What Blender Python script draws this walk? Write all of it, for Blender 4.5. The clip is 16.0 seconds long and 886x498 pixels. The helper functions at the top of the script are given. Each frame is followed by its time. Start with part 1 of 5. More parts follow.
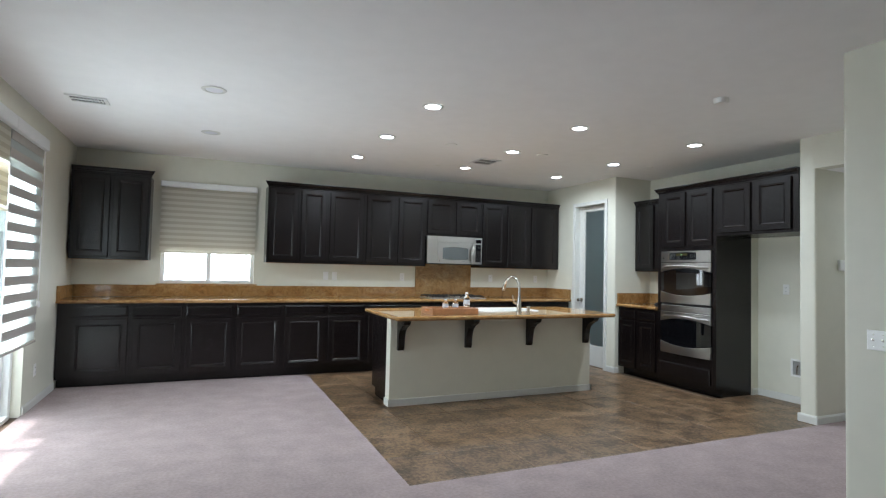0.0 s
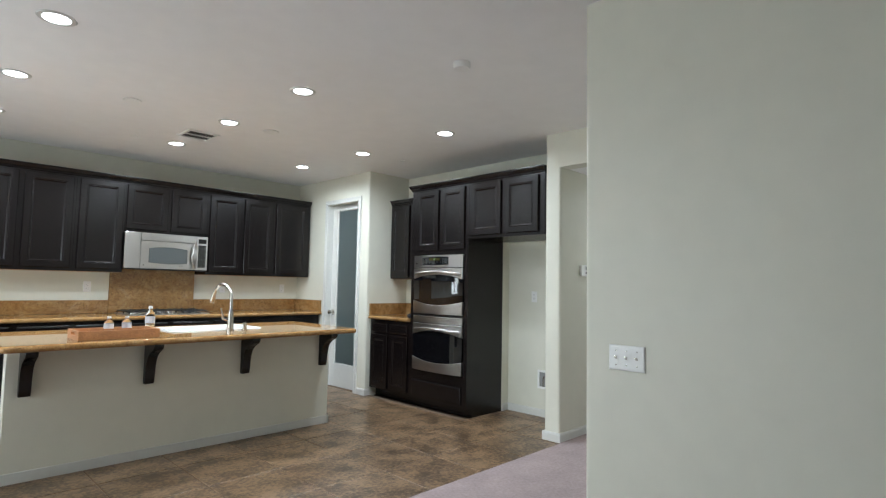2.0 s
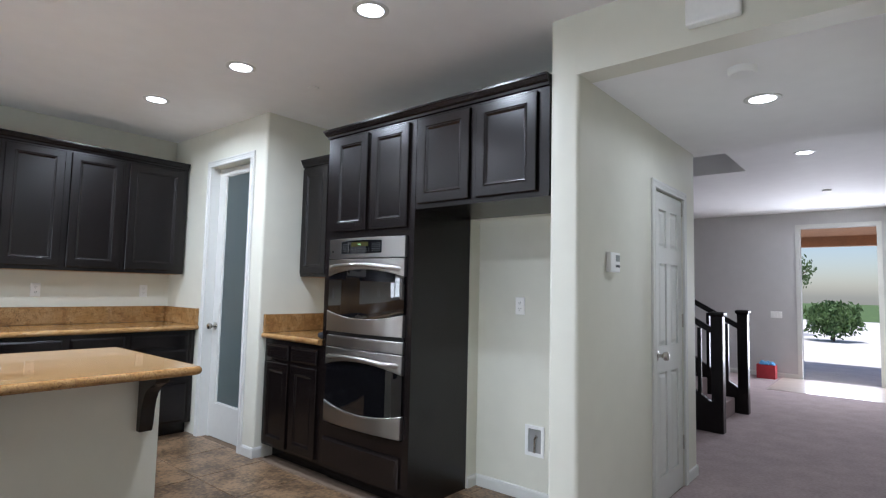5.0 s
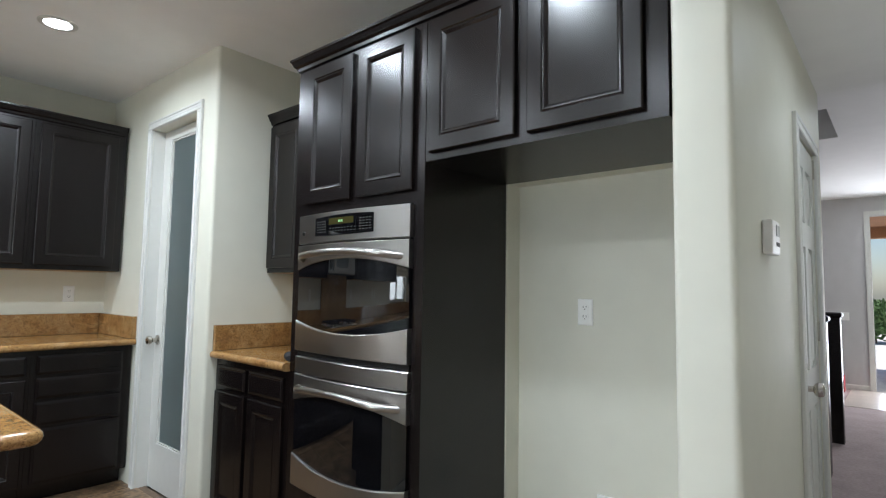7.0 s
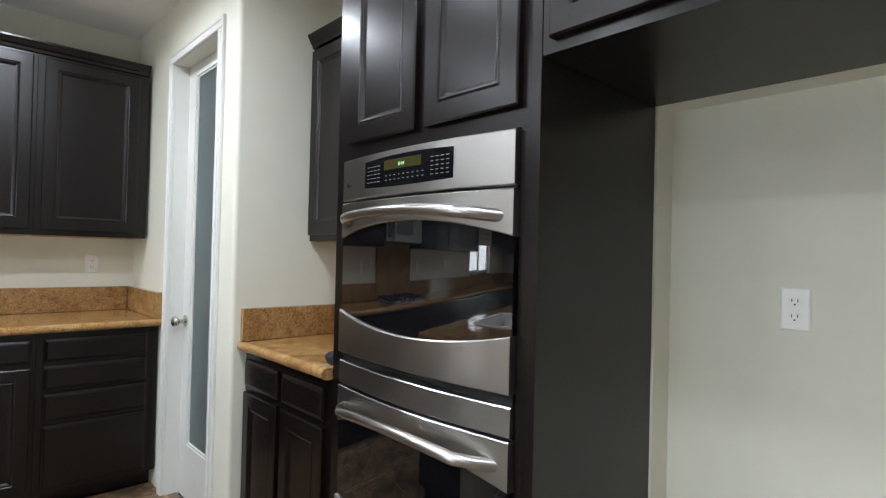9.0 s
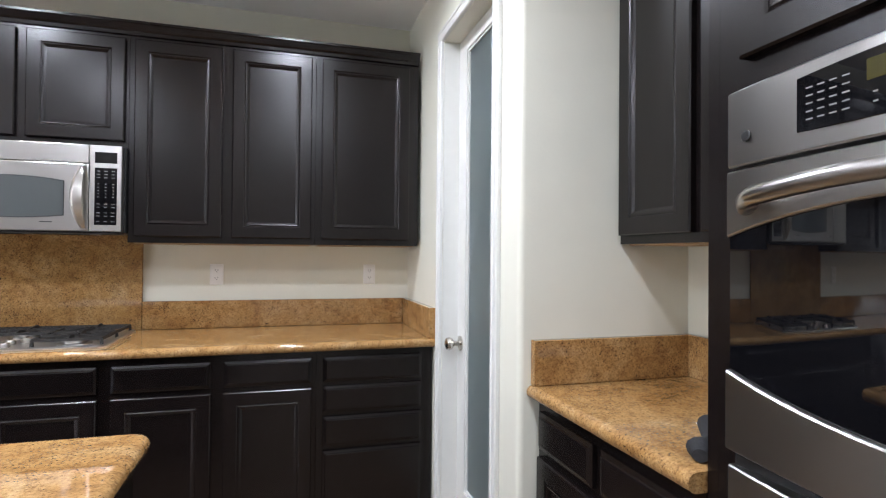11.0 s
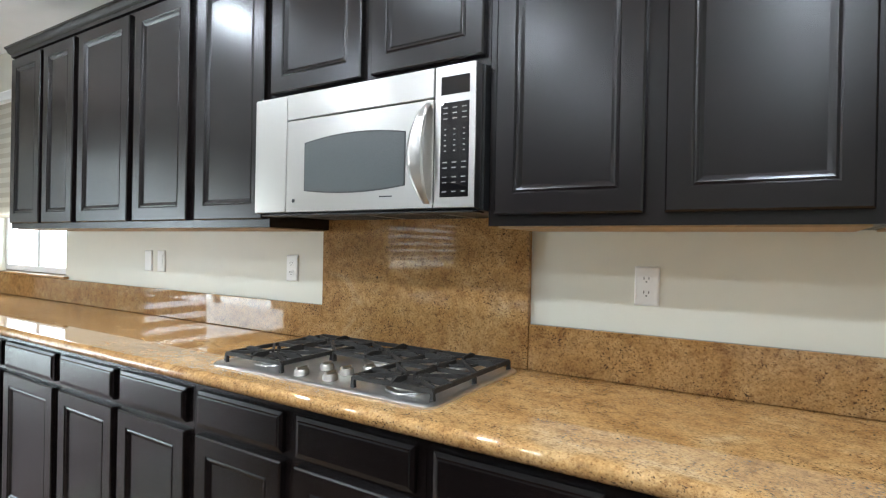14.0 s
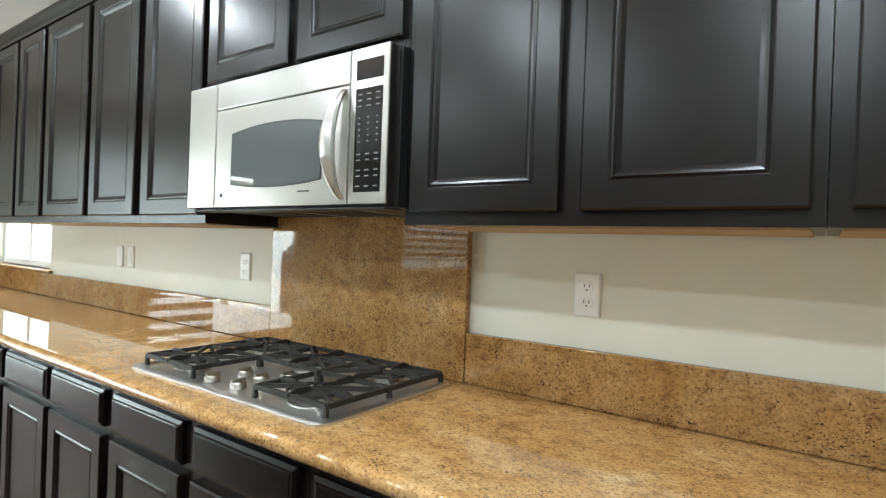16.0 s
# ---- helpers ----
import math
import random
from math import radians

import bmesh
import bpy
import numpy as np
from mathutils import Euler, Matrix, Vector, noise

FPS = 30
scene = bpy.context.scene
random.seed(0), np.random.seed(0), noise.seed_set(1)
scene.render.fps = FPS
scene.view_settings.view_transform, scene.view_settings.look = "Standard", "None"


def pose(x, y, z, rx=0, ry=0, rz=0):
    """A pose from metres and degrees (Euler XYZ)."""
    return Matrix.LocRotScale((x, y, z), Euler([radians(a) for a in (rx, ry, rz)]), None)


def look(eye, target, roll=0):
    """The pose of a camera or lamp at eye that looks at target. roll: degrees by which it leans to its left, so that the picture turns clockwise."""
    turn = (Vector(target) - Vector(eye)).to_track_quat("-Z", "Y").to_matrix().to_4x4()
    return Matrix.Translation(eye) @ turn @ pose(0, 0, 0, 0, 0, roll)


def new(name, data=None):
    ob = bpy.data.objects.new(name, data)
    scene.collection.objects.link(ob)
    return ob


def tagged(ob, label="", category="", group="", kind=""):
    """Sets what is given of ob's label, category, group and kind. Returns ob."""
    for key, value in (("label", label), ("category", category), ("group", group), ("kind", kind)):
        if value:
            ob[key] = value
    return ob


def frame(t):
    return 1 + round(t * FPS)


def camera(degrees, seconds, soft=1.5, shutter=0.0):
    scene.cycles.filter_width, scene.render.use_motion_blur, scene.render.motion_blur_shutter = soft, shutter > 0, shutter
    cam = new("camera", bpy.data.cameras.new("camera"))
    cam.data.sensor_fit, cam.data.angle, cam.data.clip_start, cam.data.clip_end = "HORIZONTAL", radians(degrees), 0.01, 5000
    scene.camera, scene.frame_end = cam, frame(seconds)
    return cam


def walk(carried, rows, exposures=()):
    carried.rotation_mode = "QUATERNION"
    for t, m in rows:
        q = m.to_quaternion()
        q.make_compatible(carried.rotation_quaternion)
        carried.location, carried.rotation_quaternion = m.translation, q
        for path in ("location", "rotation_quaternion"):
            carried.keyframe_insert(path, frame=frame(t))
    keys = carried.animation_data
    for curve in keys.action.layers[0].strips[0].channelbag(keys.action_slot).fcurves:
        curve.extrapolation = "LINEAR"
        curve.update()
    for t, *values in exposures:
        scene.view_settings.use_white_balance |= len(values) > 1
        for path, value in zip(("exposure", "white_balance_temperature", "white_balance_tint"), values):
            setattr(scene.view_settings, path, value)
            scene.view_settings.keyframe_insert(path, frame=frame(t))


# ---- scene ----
cam = camera(78.7, 16.0, soft=1.2)
PATH = [
    (0, (0.044, -0.014, 1.374), (0.845, 1.817, 1.451), 1.3),
    (0.5, (0.3, 0.168, 1.36), (1.145, 1.979, 1.449), 1.6),
    (1, (0.605, 0.292, 1.358), (1.656, 1.99, 1.464), 1.3),
    (1.5, (0.861, 0.508, 1.357), (2.117, 2.059, 1.481), 1.2),
    (2, (1.187, 0.65, 1.341), (2.612, 2.047, 1.476), 1.1),
    (2.5, (1.542, 0.914, 1.354), (3.044, 2.228, 1.486), 1.2),
    (3, (1.828, 1.18, 1.347), (3.339, 2.482, 1.489), 1.3),
    (3.5, (2.16, 1.402, 1.366), (3.676, 2.7, 1.505), 1.4),
    (4, (2.378, 1.662, 1.367), (3.9, 2.953, 1.509), 1.4),
    (4.5, (2.591, 1.869, 1.358), (4.116, 3.156, 1.5), 1.4),
    (4.7, (2.713, 1.946, 1.344), (4.24, 3.229, 1.489), 1.4),
    (6.8, (3.707, 2.843, 1.34), (5.233, 4.129, 1.485), 0.8),
    (7, (3.774, 2.917, 1.329), (5.291, 4.211, 1.478), 0.9),
    (7.5, (3.981, 3.062, 1.314), (5.462, 4.401, 1.437), 2.2),
    (8, (4.139, 3.187, 1.342), (5.596, 4.555, 1.421), 2.6),
    (8.2, (4.165, 3.269, 1.344), (5.617, 4.642, 1.41), 2.4),
    (10.3, (4.514, 4.048, 1.392), (5.383, 5.85, 1.412), 0.3),
    (10.5, (4.521, 4.138, 1.38), (5.266, 5.994, 1.41), 0.4),
    (11, (4.532, 4.331, 1.374), (5.09, 6.251, 1.395), 0.5),
    (11.5, (4.575, 4.563, 1.38), (4.905, 6.536, 1.4), 0.7),
    (12, (4.533, 4.839, 1.351), (4.546, 6.839, 1.379), 0.8),
    (12.5, (4.514, 5.121, 1.352), (4.207, 7.097, 1.368), 0.8),
    (13, (4.51, 5.37, 1.366), (3.849, 7.257, 1.377), 1.0),
    (13.5, (4.477, 5.643, 1.366), (3.518, 7.398, 1.362), 1.0),
    (14, (4.496, 5.86, 1.357), (3.44, 7.558, 1.352), 1.1),
    (14.5, (4.561, 6.039, 1.374), (3.473, 7.717, 1.363), 1.2),
    (15, (4.581, 6.099, 1.369), (3.466, 7.759, 1.358), 1.6),
    (15.5, (4.593, 6.117, 1.361), (3.447, 7.757, 1.354), 1.9),
    (16, (4.673, 6.145, 1.365), (3.518, 7.778, 1.36), 2.1),
]
EXPOSURES = [(0.0, -0.26, 6000, 11), (1.0, -0.20, 6100, 11), (2.0, -0.02, 6100, 11), (3.5, -0.02, 6050, 13), (4.5, 0.0, 5850, 18), (7.0, -0.08, 6100, 12), (8.0, -0.12, 6300, 12), (10.5, 0.28, 6150, 20), (12.0, 0.20, 6300, 19), (12.7, 0.30, 6000, 16), (13.5, 0.38, 5850, 14), (14.5, 0.42, 6200, 9), (16.0, 0.42, 6250, 7)]
UNIT = 1.055  # metres to one unit of the plan below
walk(cam, [(t, look(eye, target, roll)) for t, eye, target, roll in PATH], EXPOSURES)

# ---- world, sun, large lights ----
world = bpy.data.worlds.new("sky")
scene.world = world
world.use_nodes = True
wn = world.node_tree.nodes
sky = wn.new("ShaderNodeTexSky")
sky.sky_type = "NISHITA"
sky.sun_disc = False
sky.sun_elevation = radians(76)
sky.sun_rotation = radians(265)
wn["Background"].inputs["Strength"].default_value = 0.13
world.node_tree.links.new(sky.outputs[0], wn["Background"].inputs["Color"])


def lamp(name, kind, energy, m, size=(1, 1), color=(1, 1, 1), shape="RECTANGLE"):
    data = bpy.data.lights.new(name, kind)
    data.energy, data.color = energy, color
    if kind == "AREA":
        data.shape, data.size, data.size_y = shape, UNIT * size[0], UNIT * size[1]
        data.energy = UNIT * UNIT * energy
    ob = new(name, data)
    ob.matrix_world = Matrix.Translation((UNIT - 1) * m.translation) @ m
    return ob


sun = lamp("sun", "SUN", 4.8, look((-2.4, 0.3, 10), (0, 0, 0)), color=(1.0, 0.95, 0.87))
sun.data.angle = radians(0.5)
# the sky's light in the openings
lamp("slider_skylight", "AREA", 92, look((-1.415, 4.59, 1.1), (0, 4.59, 0.9)), (1.86, 1.9), (0.88, 0.98, 0.98))
lamp("living_window_skylight", "AREA", 14, look((-1.415, 0.3, 1.5), (0, 0.3, 1.2)), (2.0, 1.2), (0.86, 0.95, 1.0))
lamp("kitchen_window_skylight", "AREA", 10, look((0.07, 7.24, 1.26), (0.07, 5, 1.0)), (1.0, 0.36), (0.92, 0.97, 1.0))
lamp("front_door_skylight", "AREA", 55, look((12.70, 2.62, 1.1), (9, 2.5, 0.8)), (0.85, 2.0), (0.95, 0.97, 1.0))

# ---- materials ----


def material(name, color, rough=0.5, metal=0.0, noise_scale=0.0, amount=0.0, bump=0.0, bump_scale=200.0, coat=0.0, spread=None, contrast=0.3):
    """Principled surface with two scales of colour variation and a fine relief."""
    m = bpy.data.materials.new(name)
    m.use_nodes = True
    nt = m.node_tree
    b = nt.nodes["Principled BSDF"]
    b.inputs["Base Color"].default_value = (*color, 1)
    b.inputs["Roughness"].default_value = rough
    b.inputs["Metallic"].default_value = metal
    b.inputs["Coat Weight"].default_value = coat
    b.inputs["Coat Roughness"].default_value = 0.12
    co = nt.nodes.new("ShaderNodeTexCoord")
    if amount:
        big, small = nt.nodes.new("ShaderNodeTexNoise"), nt.nodes.new("ShaderNodeTexNoise")
        big.inputs["Scale"].default_value, small.inputs["Scale"].default_value = noise_scale, noise_scale * 9
        big.inputs["Detail"].default_value = 6
        for n in (big, small):
            nt.links.new(co.outputs["Object"], n.inputs["Vector"])
        add = nt.nodes.new("ShaderNodeMath")
        add.operation = "ADD"
        nt.links.new(big.outputs["Fac"], add.inputs[0])
        nt.links.new(small.outputs["Fac"], add.inputs[1])
        ramp = nt.nodes.new("ShaderNodeMapRange")
        ramp.inputs["From Min"].default_value, ramp.inputs["From Max"].default_value = 1 - contrast, 1 + contrast
        nt.links.new(add.outputs[0], ramp.inputs["Value"])
        mix = nt.nodes.new("ShaderNodeMix")
        mix.data_type = "RGBA"
        lo = [c * (1 - amount) for c in color]
        hi = spread or [min(1, c * (1 + amount)) for c in color]
        mix.inputs["A"].default_value, mix.inputs["B"].default_value = (*lo, 1), (*hi, 1)
        nt.links.new(ramp.outputs["Result"], mix.inputs["Factor"])
        nt.links.new(mix.outputs["Result"], b.inputs["Base Color"])
    if bump:
        n = nt.nodes.new("ShaderNodeTexNoise")
        n.inputs["Scale"].default_value, n.inputs["Detail"].default_value = bump_scale, 4
        nt.links.new(co.outputs["Object"], n.inputs["Vector"])
        bp = nt.nodes.new("ShaderNodeBump")
        bp.inputs["Strength"].default_value, bp.inputs["Distance"].default_value = bump, 0.003
        nt.links.new(n.outputs["Fac"], bp.inputs["Height"])
        nt.links.new(bp.outputs["Normal"], b.inputs["Normal"])
    return m


def granite_material():
    m = bpy.data.materials.new("golden_granite")
    m.use_nodes = True
    nt = m.node_tree
    b = nt.nodes["Principled BSDF"]
    b.inputs["Roughness"].default_value = 0.025
    geo = nt.nodes.new("ShaderNodeNewGeometry")
    mp = nt.nodes.new("ShaderNodeMapping")
    mp.inputs["Scale"].default_value = (0.85, 1.0, 1.0)
    mp.inputs["Rotation"].default_value = (0.2, 0.35, 0.3)
    nt.links.new(geo.outputs["Position"], mp.inputs["Vector"])

    def nz(scale, detail, rough=0.6, distort=0.0):
        n = nt.nodes.new("ShaderNodeTexNoise")
        n.inputs["Scale"].default_value, n.inputs["Detail"].default_value = scale, detail
        n.inputs["Roughness"].default_value, n.inputs["Distortion"].default_value = rough, distort
        nt.links.new(mp.outputs["Vector"], n.inputs["Vector"])
        return n

    def ramp(src, stops):
        r = nt.nodes.new("ShaderNodeValToRGB")
        e = r.color_ramp.elements
        e[0].position, e[0].color = stops[0][0], (*stops[0][1], 1)
        e[1].position, e[1].color = stops[-1][0], (*stops[-1][1], 1)
        for p, c in stops[1:-1]:
            x = e.new(p)
            x.color = (*c, 1)
        nt.links.new(src.outputs["Fac"], r.inputs["Fac"])
        return r

    base = ramp(nz(6, 8, 0.65, 0.9), [(0.3, (0.288, 0.147, 0.047)), (0.45, (0.385, 0.214, 0.079)), (0.58, (0.445, 0.264, 0.109)), (0.72, (0.51, 0.340, 0.173))])
    grain = ramp(nz(150, 4, 0.7), [(0.34, (0.42, 0.34, 0.28)), (0.46, (0.88, 0.86, 0.82)), (0.56, (1.0, 1.0, 1.0)), (0.66, (1.25, 1.22, 1.15))])
    mul = nt.nodes.new("ShaderNodeMix")
    mul.data_type, mul.blend_type = "RGBA", "MULTIPLY"
    mul.inputs["Factor"].default_value = 0.85
    nt.links.new(base.outputs["Color"], mul.inputs["A"])
    nt.links.new(grain.outputs["Color"], mul.inputs["B"])
    mottle = ramp(nz(34, 5, 0.7), [(0.36, (0.50, 0.43, 0.36)), (0.50, (0.95, 0.94, 0.92)), (0.64, (1.1, 1.08, 1.04))])
    mul2 = nt.nodes.new("ShaderNodeMix")
    mul2.data_type, mul2.blend_type = "RGBA", "MULTIPLY"
    mul2.inputs["Factor"].default_value = 0.6
    nt.links.new(mul.outputs["Result"], mul2.inputs["A"])
    nt.links.new(mottle.outputs["Color"], mul2.inputs["B"])
    specks = ramp(nz(200, 3, 0.55), [(0.585, (0, 0, 0)), (0.625, (1, 1, 1))])
    veins = ramp(nz(9, 6, 0.65, 1.2), [(0.40, (0.12, 0.12, 0.12)), (0.60, (1, 1, 1))])
    both = nt.nodes.new("ShaderNodeMix")
    both.data_type, both.blend_type = "RGBA", "MULTIPLY"
    both.inputs["Factor"].default_value = 1.0
    nt.links.new(specks.outputs["Color"], both.inputs["A"])
    nt.links.new(veins.outputs["Color"], both.inputs["B"])
    dark = nt.nodes.new("ShaderNodeMix")
    dark.data_type = "RGBA"
    dark.inputs["B"].default_value = (0.035, 0.020, 0.013, 1)
    nt.links.new(both.outputs["Result"], dark.inputs["Factor"])
    nt.links.new(mul2.outputs["Result"], dark.inputs["A"])
    nt.links.new(dark.outputs["Result"], b.inputs["Base Color"])
    return m


def tile_material():
    """Brown mottled ceramic, each tile a little different."""
    m = material("brown_ceramic_tile", (0.105, 0.062, 0.033), 0.36, noise_scale=5.0, amount=0.45, bump=0.12, bump_scale=45, spread=(0.255, 0.162, 0.090), contrast=0.19)
    nt = m.node_tree
    b = nt.nodes["Principled BSDF"]
    src = b.inputs["Base Color"].links[0].from_socket
    info = nt.nodes.new("ShaderNodeObjectInfo")
    hsv = nt.nodes.new("ShaderNodeHueSaturation")
    mr = nt.nodes.new("ShaderNodeMapRange")
    mr.inputs["To Min"].default_value, mr.inputs["To Max"].default_value = 0.90, 1.15
    nt.links.new(info.outputs["Random"], mr.inputs["Value"])
    nt.links.new(mr.outputs["Result"], hsv.inputs["Value"])
    nt.links.new(src, hsv.inputs["Color"])
    nt.links.new(hsv.outputs["Color"], b.inputs["Base Color"])
    pos = nt.nodes.new("ShaderNodeNewGeometry")
    for n in [n for n in nt.nodes if n.type == "TEX_NOISE"]:
        nt.links.new(pos.outputs["Position"], n.inputs["Vector"])
    return m


def brushed_steel(name, along, color):
    m = material(name, color, 0.3, 1.0)
    nt = m.node_tree
    b = nt.nodes["Principled BSDF"]
    geo, mp, n = nt.nodes.new("ShaderNodeNewGeometry"), nt.nodes.new("ShaderNodeMapping"), nt.nodes.new("ShaderNodeTexNoise")
    mp.inputs["Scale"].default_value = along
    n.inputs["Scale"].default_value, n.inputs["Detail"].default_value = 1.0, 3
    nt.links.new(geo.outputs["Position"], mp.inputs["Vector"])
    nt.links.new(mp.outputs["Vector"], n.inputs["Vector"])
    mr = nt.nodes.new("ShaderNodeMapRange")
    mr.inputs["To Min"].default_value, mr.inputs["To Max"].default_value = 0.28, 0.295
    nt.links.new(n.outputs["Fac"], mr.inputs["Value"])
    nt.links.new(mr.outputs["Result"], b.inputs["Roughness"])
    b.inputs["Anisotropic"].default_value = 0.6
    b.inputs["Anisotropic Rotation"].default_value = 0.25
    tg = nt.nodes.new("ShaderNodeTangent")
    tg.direction_type, tg.axis = "RADIAL", "Z"
    nt.links.new(tg.outputs["Tangent"], b.inputs["Tangent"])
    return m


def glow(name, color, strength):
    m = bpy.data.materials.new(name)
    m.use_nodes = True
    b = m.node_tree.nodes["Principled BSDF"]
    b.inputs["Base Color"].default_value = (*color, 1)
    b.inputs["Emission Color"].default_value = (*color, 1)
    b.inputs["Emission Strength"].default_value = strength
    return m


def clear(name, color, rough, ior=1.45):
    m = bpy.data.materials.new(name)
    m.use_nodes = True
    b = m.node_tree.nodes["Principled BSDF"]
    b.inputs["Base Color"].default_value = (*color, 1)
    b.inputs["Roughness"].default_value = rough
    b.inputs["Transmission Weight"].default_value = 1.0
    b.inputs["IOR"].default_value = ior
    return m


def cloth(name, color, through_light, see_through=0.0):
    m = bpy.data.materials.new(name)
    m.use_nodes = True
    nt = m.node_tree
    b = nt.nodes["Principled BSDF"]
    b.inputs["Base Color"].default_value = (*color, 1)
    b.inputs["Roughness"].default_value = 0.9
    n = nt.nodes.new("ShaderNodeTexNoise")
    n.inputs["Scale"].default_value = 900
    co = nt.nodes.new("ShaderNodeTexCoord")
    nt.links.new(co.outputs["Object"], n.inputs["Vector"])
    bp = nt.nodes.new("ShaderNodeBump")
    bp.inputs["Strength"].default_value, bp.inputs["Distance"].default_value = 0.36, 0.001
    nt.links.new(n.outputs["Fac"], bp.inputs["Height"])
    nt.links.new(bp.outputs["Normal"], b.inputs["Normal"])
    tl, mx = nt.nodes.new("ShaderNodeBsdfTranslucent"), nt.nodes.new("ShaderNodeMixShader")
    tl.inputs["Color"].default_value = (*color, 1)
    mx.inputs[0].default_value = through_light
    nt.links.new(b.outputs[0], mx.inputs[1])
    nt.links.new(tl.outputs[0], mx.inputs[2])
    last = mx
    if see_through:
        tp, m2 = nt.nodes.new("ShaderNodeBsdfTransparent"), nt.nodes.new("ShaderNodeMixShader")
        m2.inputs[0].default_value = see_through
        nt.links.new(mx.outputs[0], m2.inputs[1])
        nt.links.new(tp.outputs[0], m2.inputs[2])
        last = m2
    nt.links.new(last.outputs[0], nt.nodes["Material Output"].inputs["Surface"])
    return m


WALL = material("wall_paint", (0.72, 0.71, 0.61), 0.48, noise_scale=0.8, amount=0.025, bump=0.10, bump_scale=110)
HALLWALL = material("grey_wall_paint", (0.55, 0.54, 0.54), 0.6, noise_scale=0.8, amount=0.03, bump=0.10, bump_scale=110)
CEIL = material("ceiling_paint", (0.91, 0.905, 0.895), 0.75, noise_scale=0.7, amount=0.02, bump=0.12, bump_scale=90)
TRIM = material("white_trim_paint", (0.67, 0.67, 0.635), 0.5, noise_scale=3, amount=0.02)
CAB = material("espresso_cabinet", (0.0064, 0.0042, 0.0040), 0.27, noise_scale=4, amount=0.3)
CAB.node_tree.nodes["Principled BSDF"].inputs["Specular IOR Level"].default_value = 0.41
CABIN = material("cabinet_underside_ply", (0.42, 0.27, 0.13), 0.6, noise_scale=5, amount=0.15)
GRAN = granite_material()
TILE = tile_material()
GROUT = material("grout", (0.165, 0.115, 0.078), 0.85, noise_scale=20, amount=0.2)
CARPET = material("beige_carpet", (0.36, 0.285, 0.28), 0.98, noise_scale=5, amount=0.15, contrast=0.3, bump=1.0, bump_scale=170)
STEEL = brushed_steel("stainless_steel", (4, 4, 500), (0.46, 0.446, 0.425))
STEELV = brushed_steel("stainless_steel_smooth", (3, 3, 260), (0.51, 0.495, 0.47))
TOPSTEEL = material("satin_steel_top", (0.74, 0.73, 0.71), 0.33, 1.0, noise_scale=5, amount=0.06)
KNOBMETAL = material("satin_knob_metal", (0.40, 0.375, 0.34), 0.3, 1.0, noise_scale=40, amount=0.08)
NICKEL = material("brushed_nickel", (0.60, 0.57, 0.52), 0.25, 1.0, noise_scale=40, amount=0.05)
BLACKGLASS = material("black_oven_glass", (0.004, 0.004, 0.005), 0.02)
BLACKGLASS.node_tree.nodes["Principled BSDF"].inputs["Specular IOR Level"].default_value = 1.0
GREYGLASS = material("grey_mesh_glass", (0.085, 0.094, 0.094), 0.03, noise_scale=300, amount=0.15)
GREYGLASS.node_tree.nodes["Principled BSDF"].inputs["Specular IOR Level"].default_value = 0.9
BLACK = material("black_plastic", (0.012, 0.012, 0.012), 0.4, noise_scale=30, amount=0.2)
IRON = material("cast_iron", (0.021, 0.019, 0.017), 0.55, noise_scale=60, amount=0.3, bump=0.2, bump_scale=300)
IRON.node_tree.nodes["Principled BSDF"].inputs["Specular IOR Level"].default_value = 0.25
MARK = material("pale_print", (0.20, 0.20, 0.195), 0.5)
PLATE = material("white_plastic", (0.88, 0.88, 0.855), 0.3, noise_scale=8, amount=0.015)
SLOT = material("dark_slot", (0.03, 0.03, 0.03), 0.6)
SINK = material("white_enamel", (0.82, 0.82, 0.79), 0.12, noise_scale=6, amount=0.02)
WOOD = material("tan_wood", (0.42, 0.20, 0.085), 0.45, noise_scale=14, amount=0.25, bump=0.1, bump_scale=120)
FROST = clear("frosted_glass", (0.50, 0.60, 0.61), 0.42)
FROST.node_tree.nodes["Principled BSDF"].inputs["Transmission Weight"].default_value = 0.90
PANE = clear("window_glass", (0.97, 1.0, 0.98), 0.0)
BOTTLE = clear("clear_bottle_plastic", (0.97, 0.98, 1.0), 0.03, 1.33)
BOXGREY = material("grey_box_inside", (0.28, 0.28, 0.27), 0.6)
CAP = material("white_cap", (0.8, 0.8, 0.8), 0.4)
LABEL = material("pale_bottle_label", (0.62, 0.66, 0.72), 0.5, noise_scale=60, amount=0.2)
VINYL = material("white_vinyl_frame", (0.82, 0.83, 0.82), 0.35, noise_scale=6, amount=0.02)
BLIND = cloth("cream_shade_cloth", (0.68, 0.64, 0.55), 0.5)
BLINDB = cloth("pale_shade_cloth", (0.82, 0.79, 0.71), 0.55)
BLINDG = cloth("grey_shade_cloth", (0.44, 0.41, 0.37), 0.12)
SHEER = cloth("sheer_shade_cloth", (0.85, 0.9, 0.9), 0.6, 0.55)
LAMPON = glow("lamp_lens_lit", (0.95, 0.98, 1.0), 14)
LAMPOFF = material("lamp_lens_off", (0.62, 0.63, 0.68), 0.3)
CLOCK = glow("display_digits", (0.25, 0.55, 0.25), 1.2)
RED = material("red_card", (0.42, 0.03, 0.04), 0.6, noise_scale=10, amount=0.15)
BLUE = material("blue_plastic_bag", (0.10, 0.35, 0.62), 0.35, noise_scale=15, amount=0.2)
FENCE = material("weathered_fence_board", (0.21, 0.20, 0.165), 0.85, noise_scale=6, amount=0.2, bump=0.2, bump_scale=60)
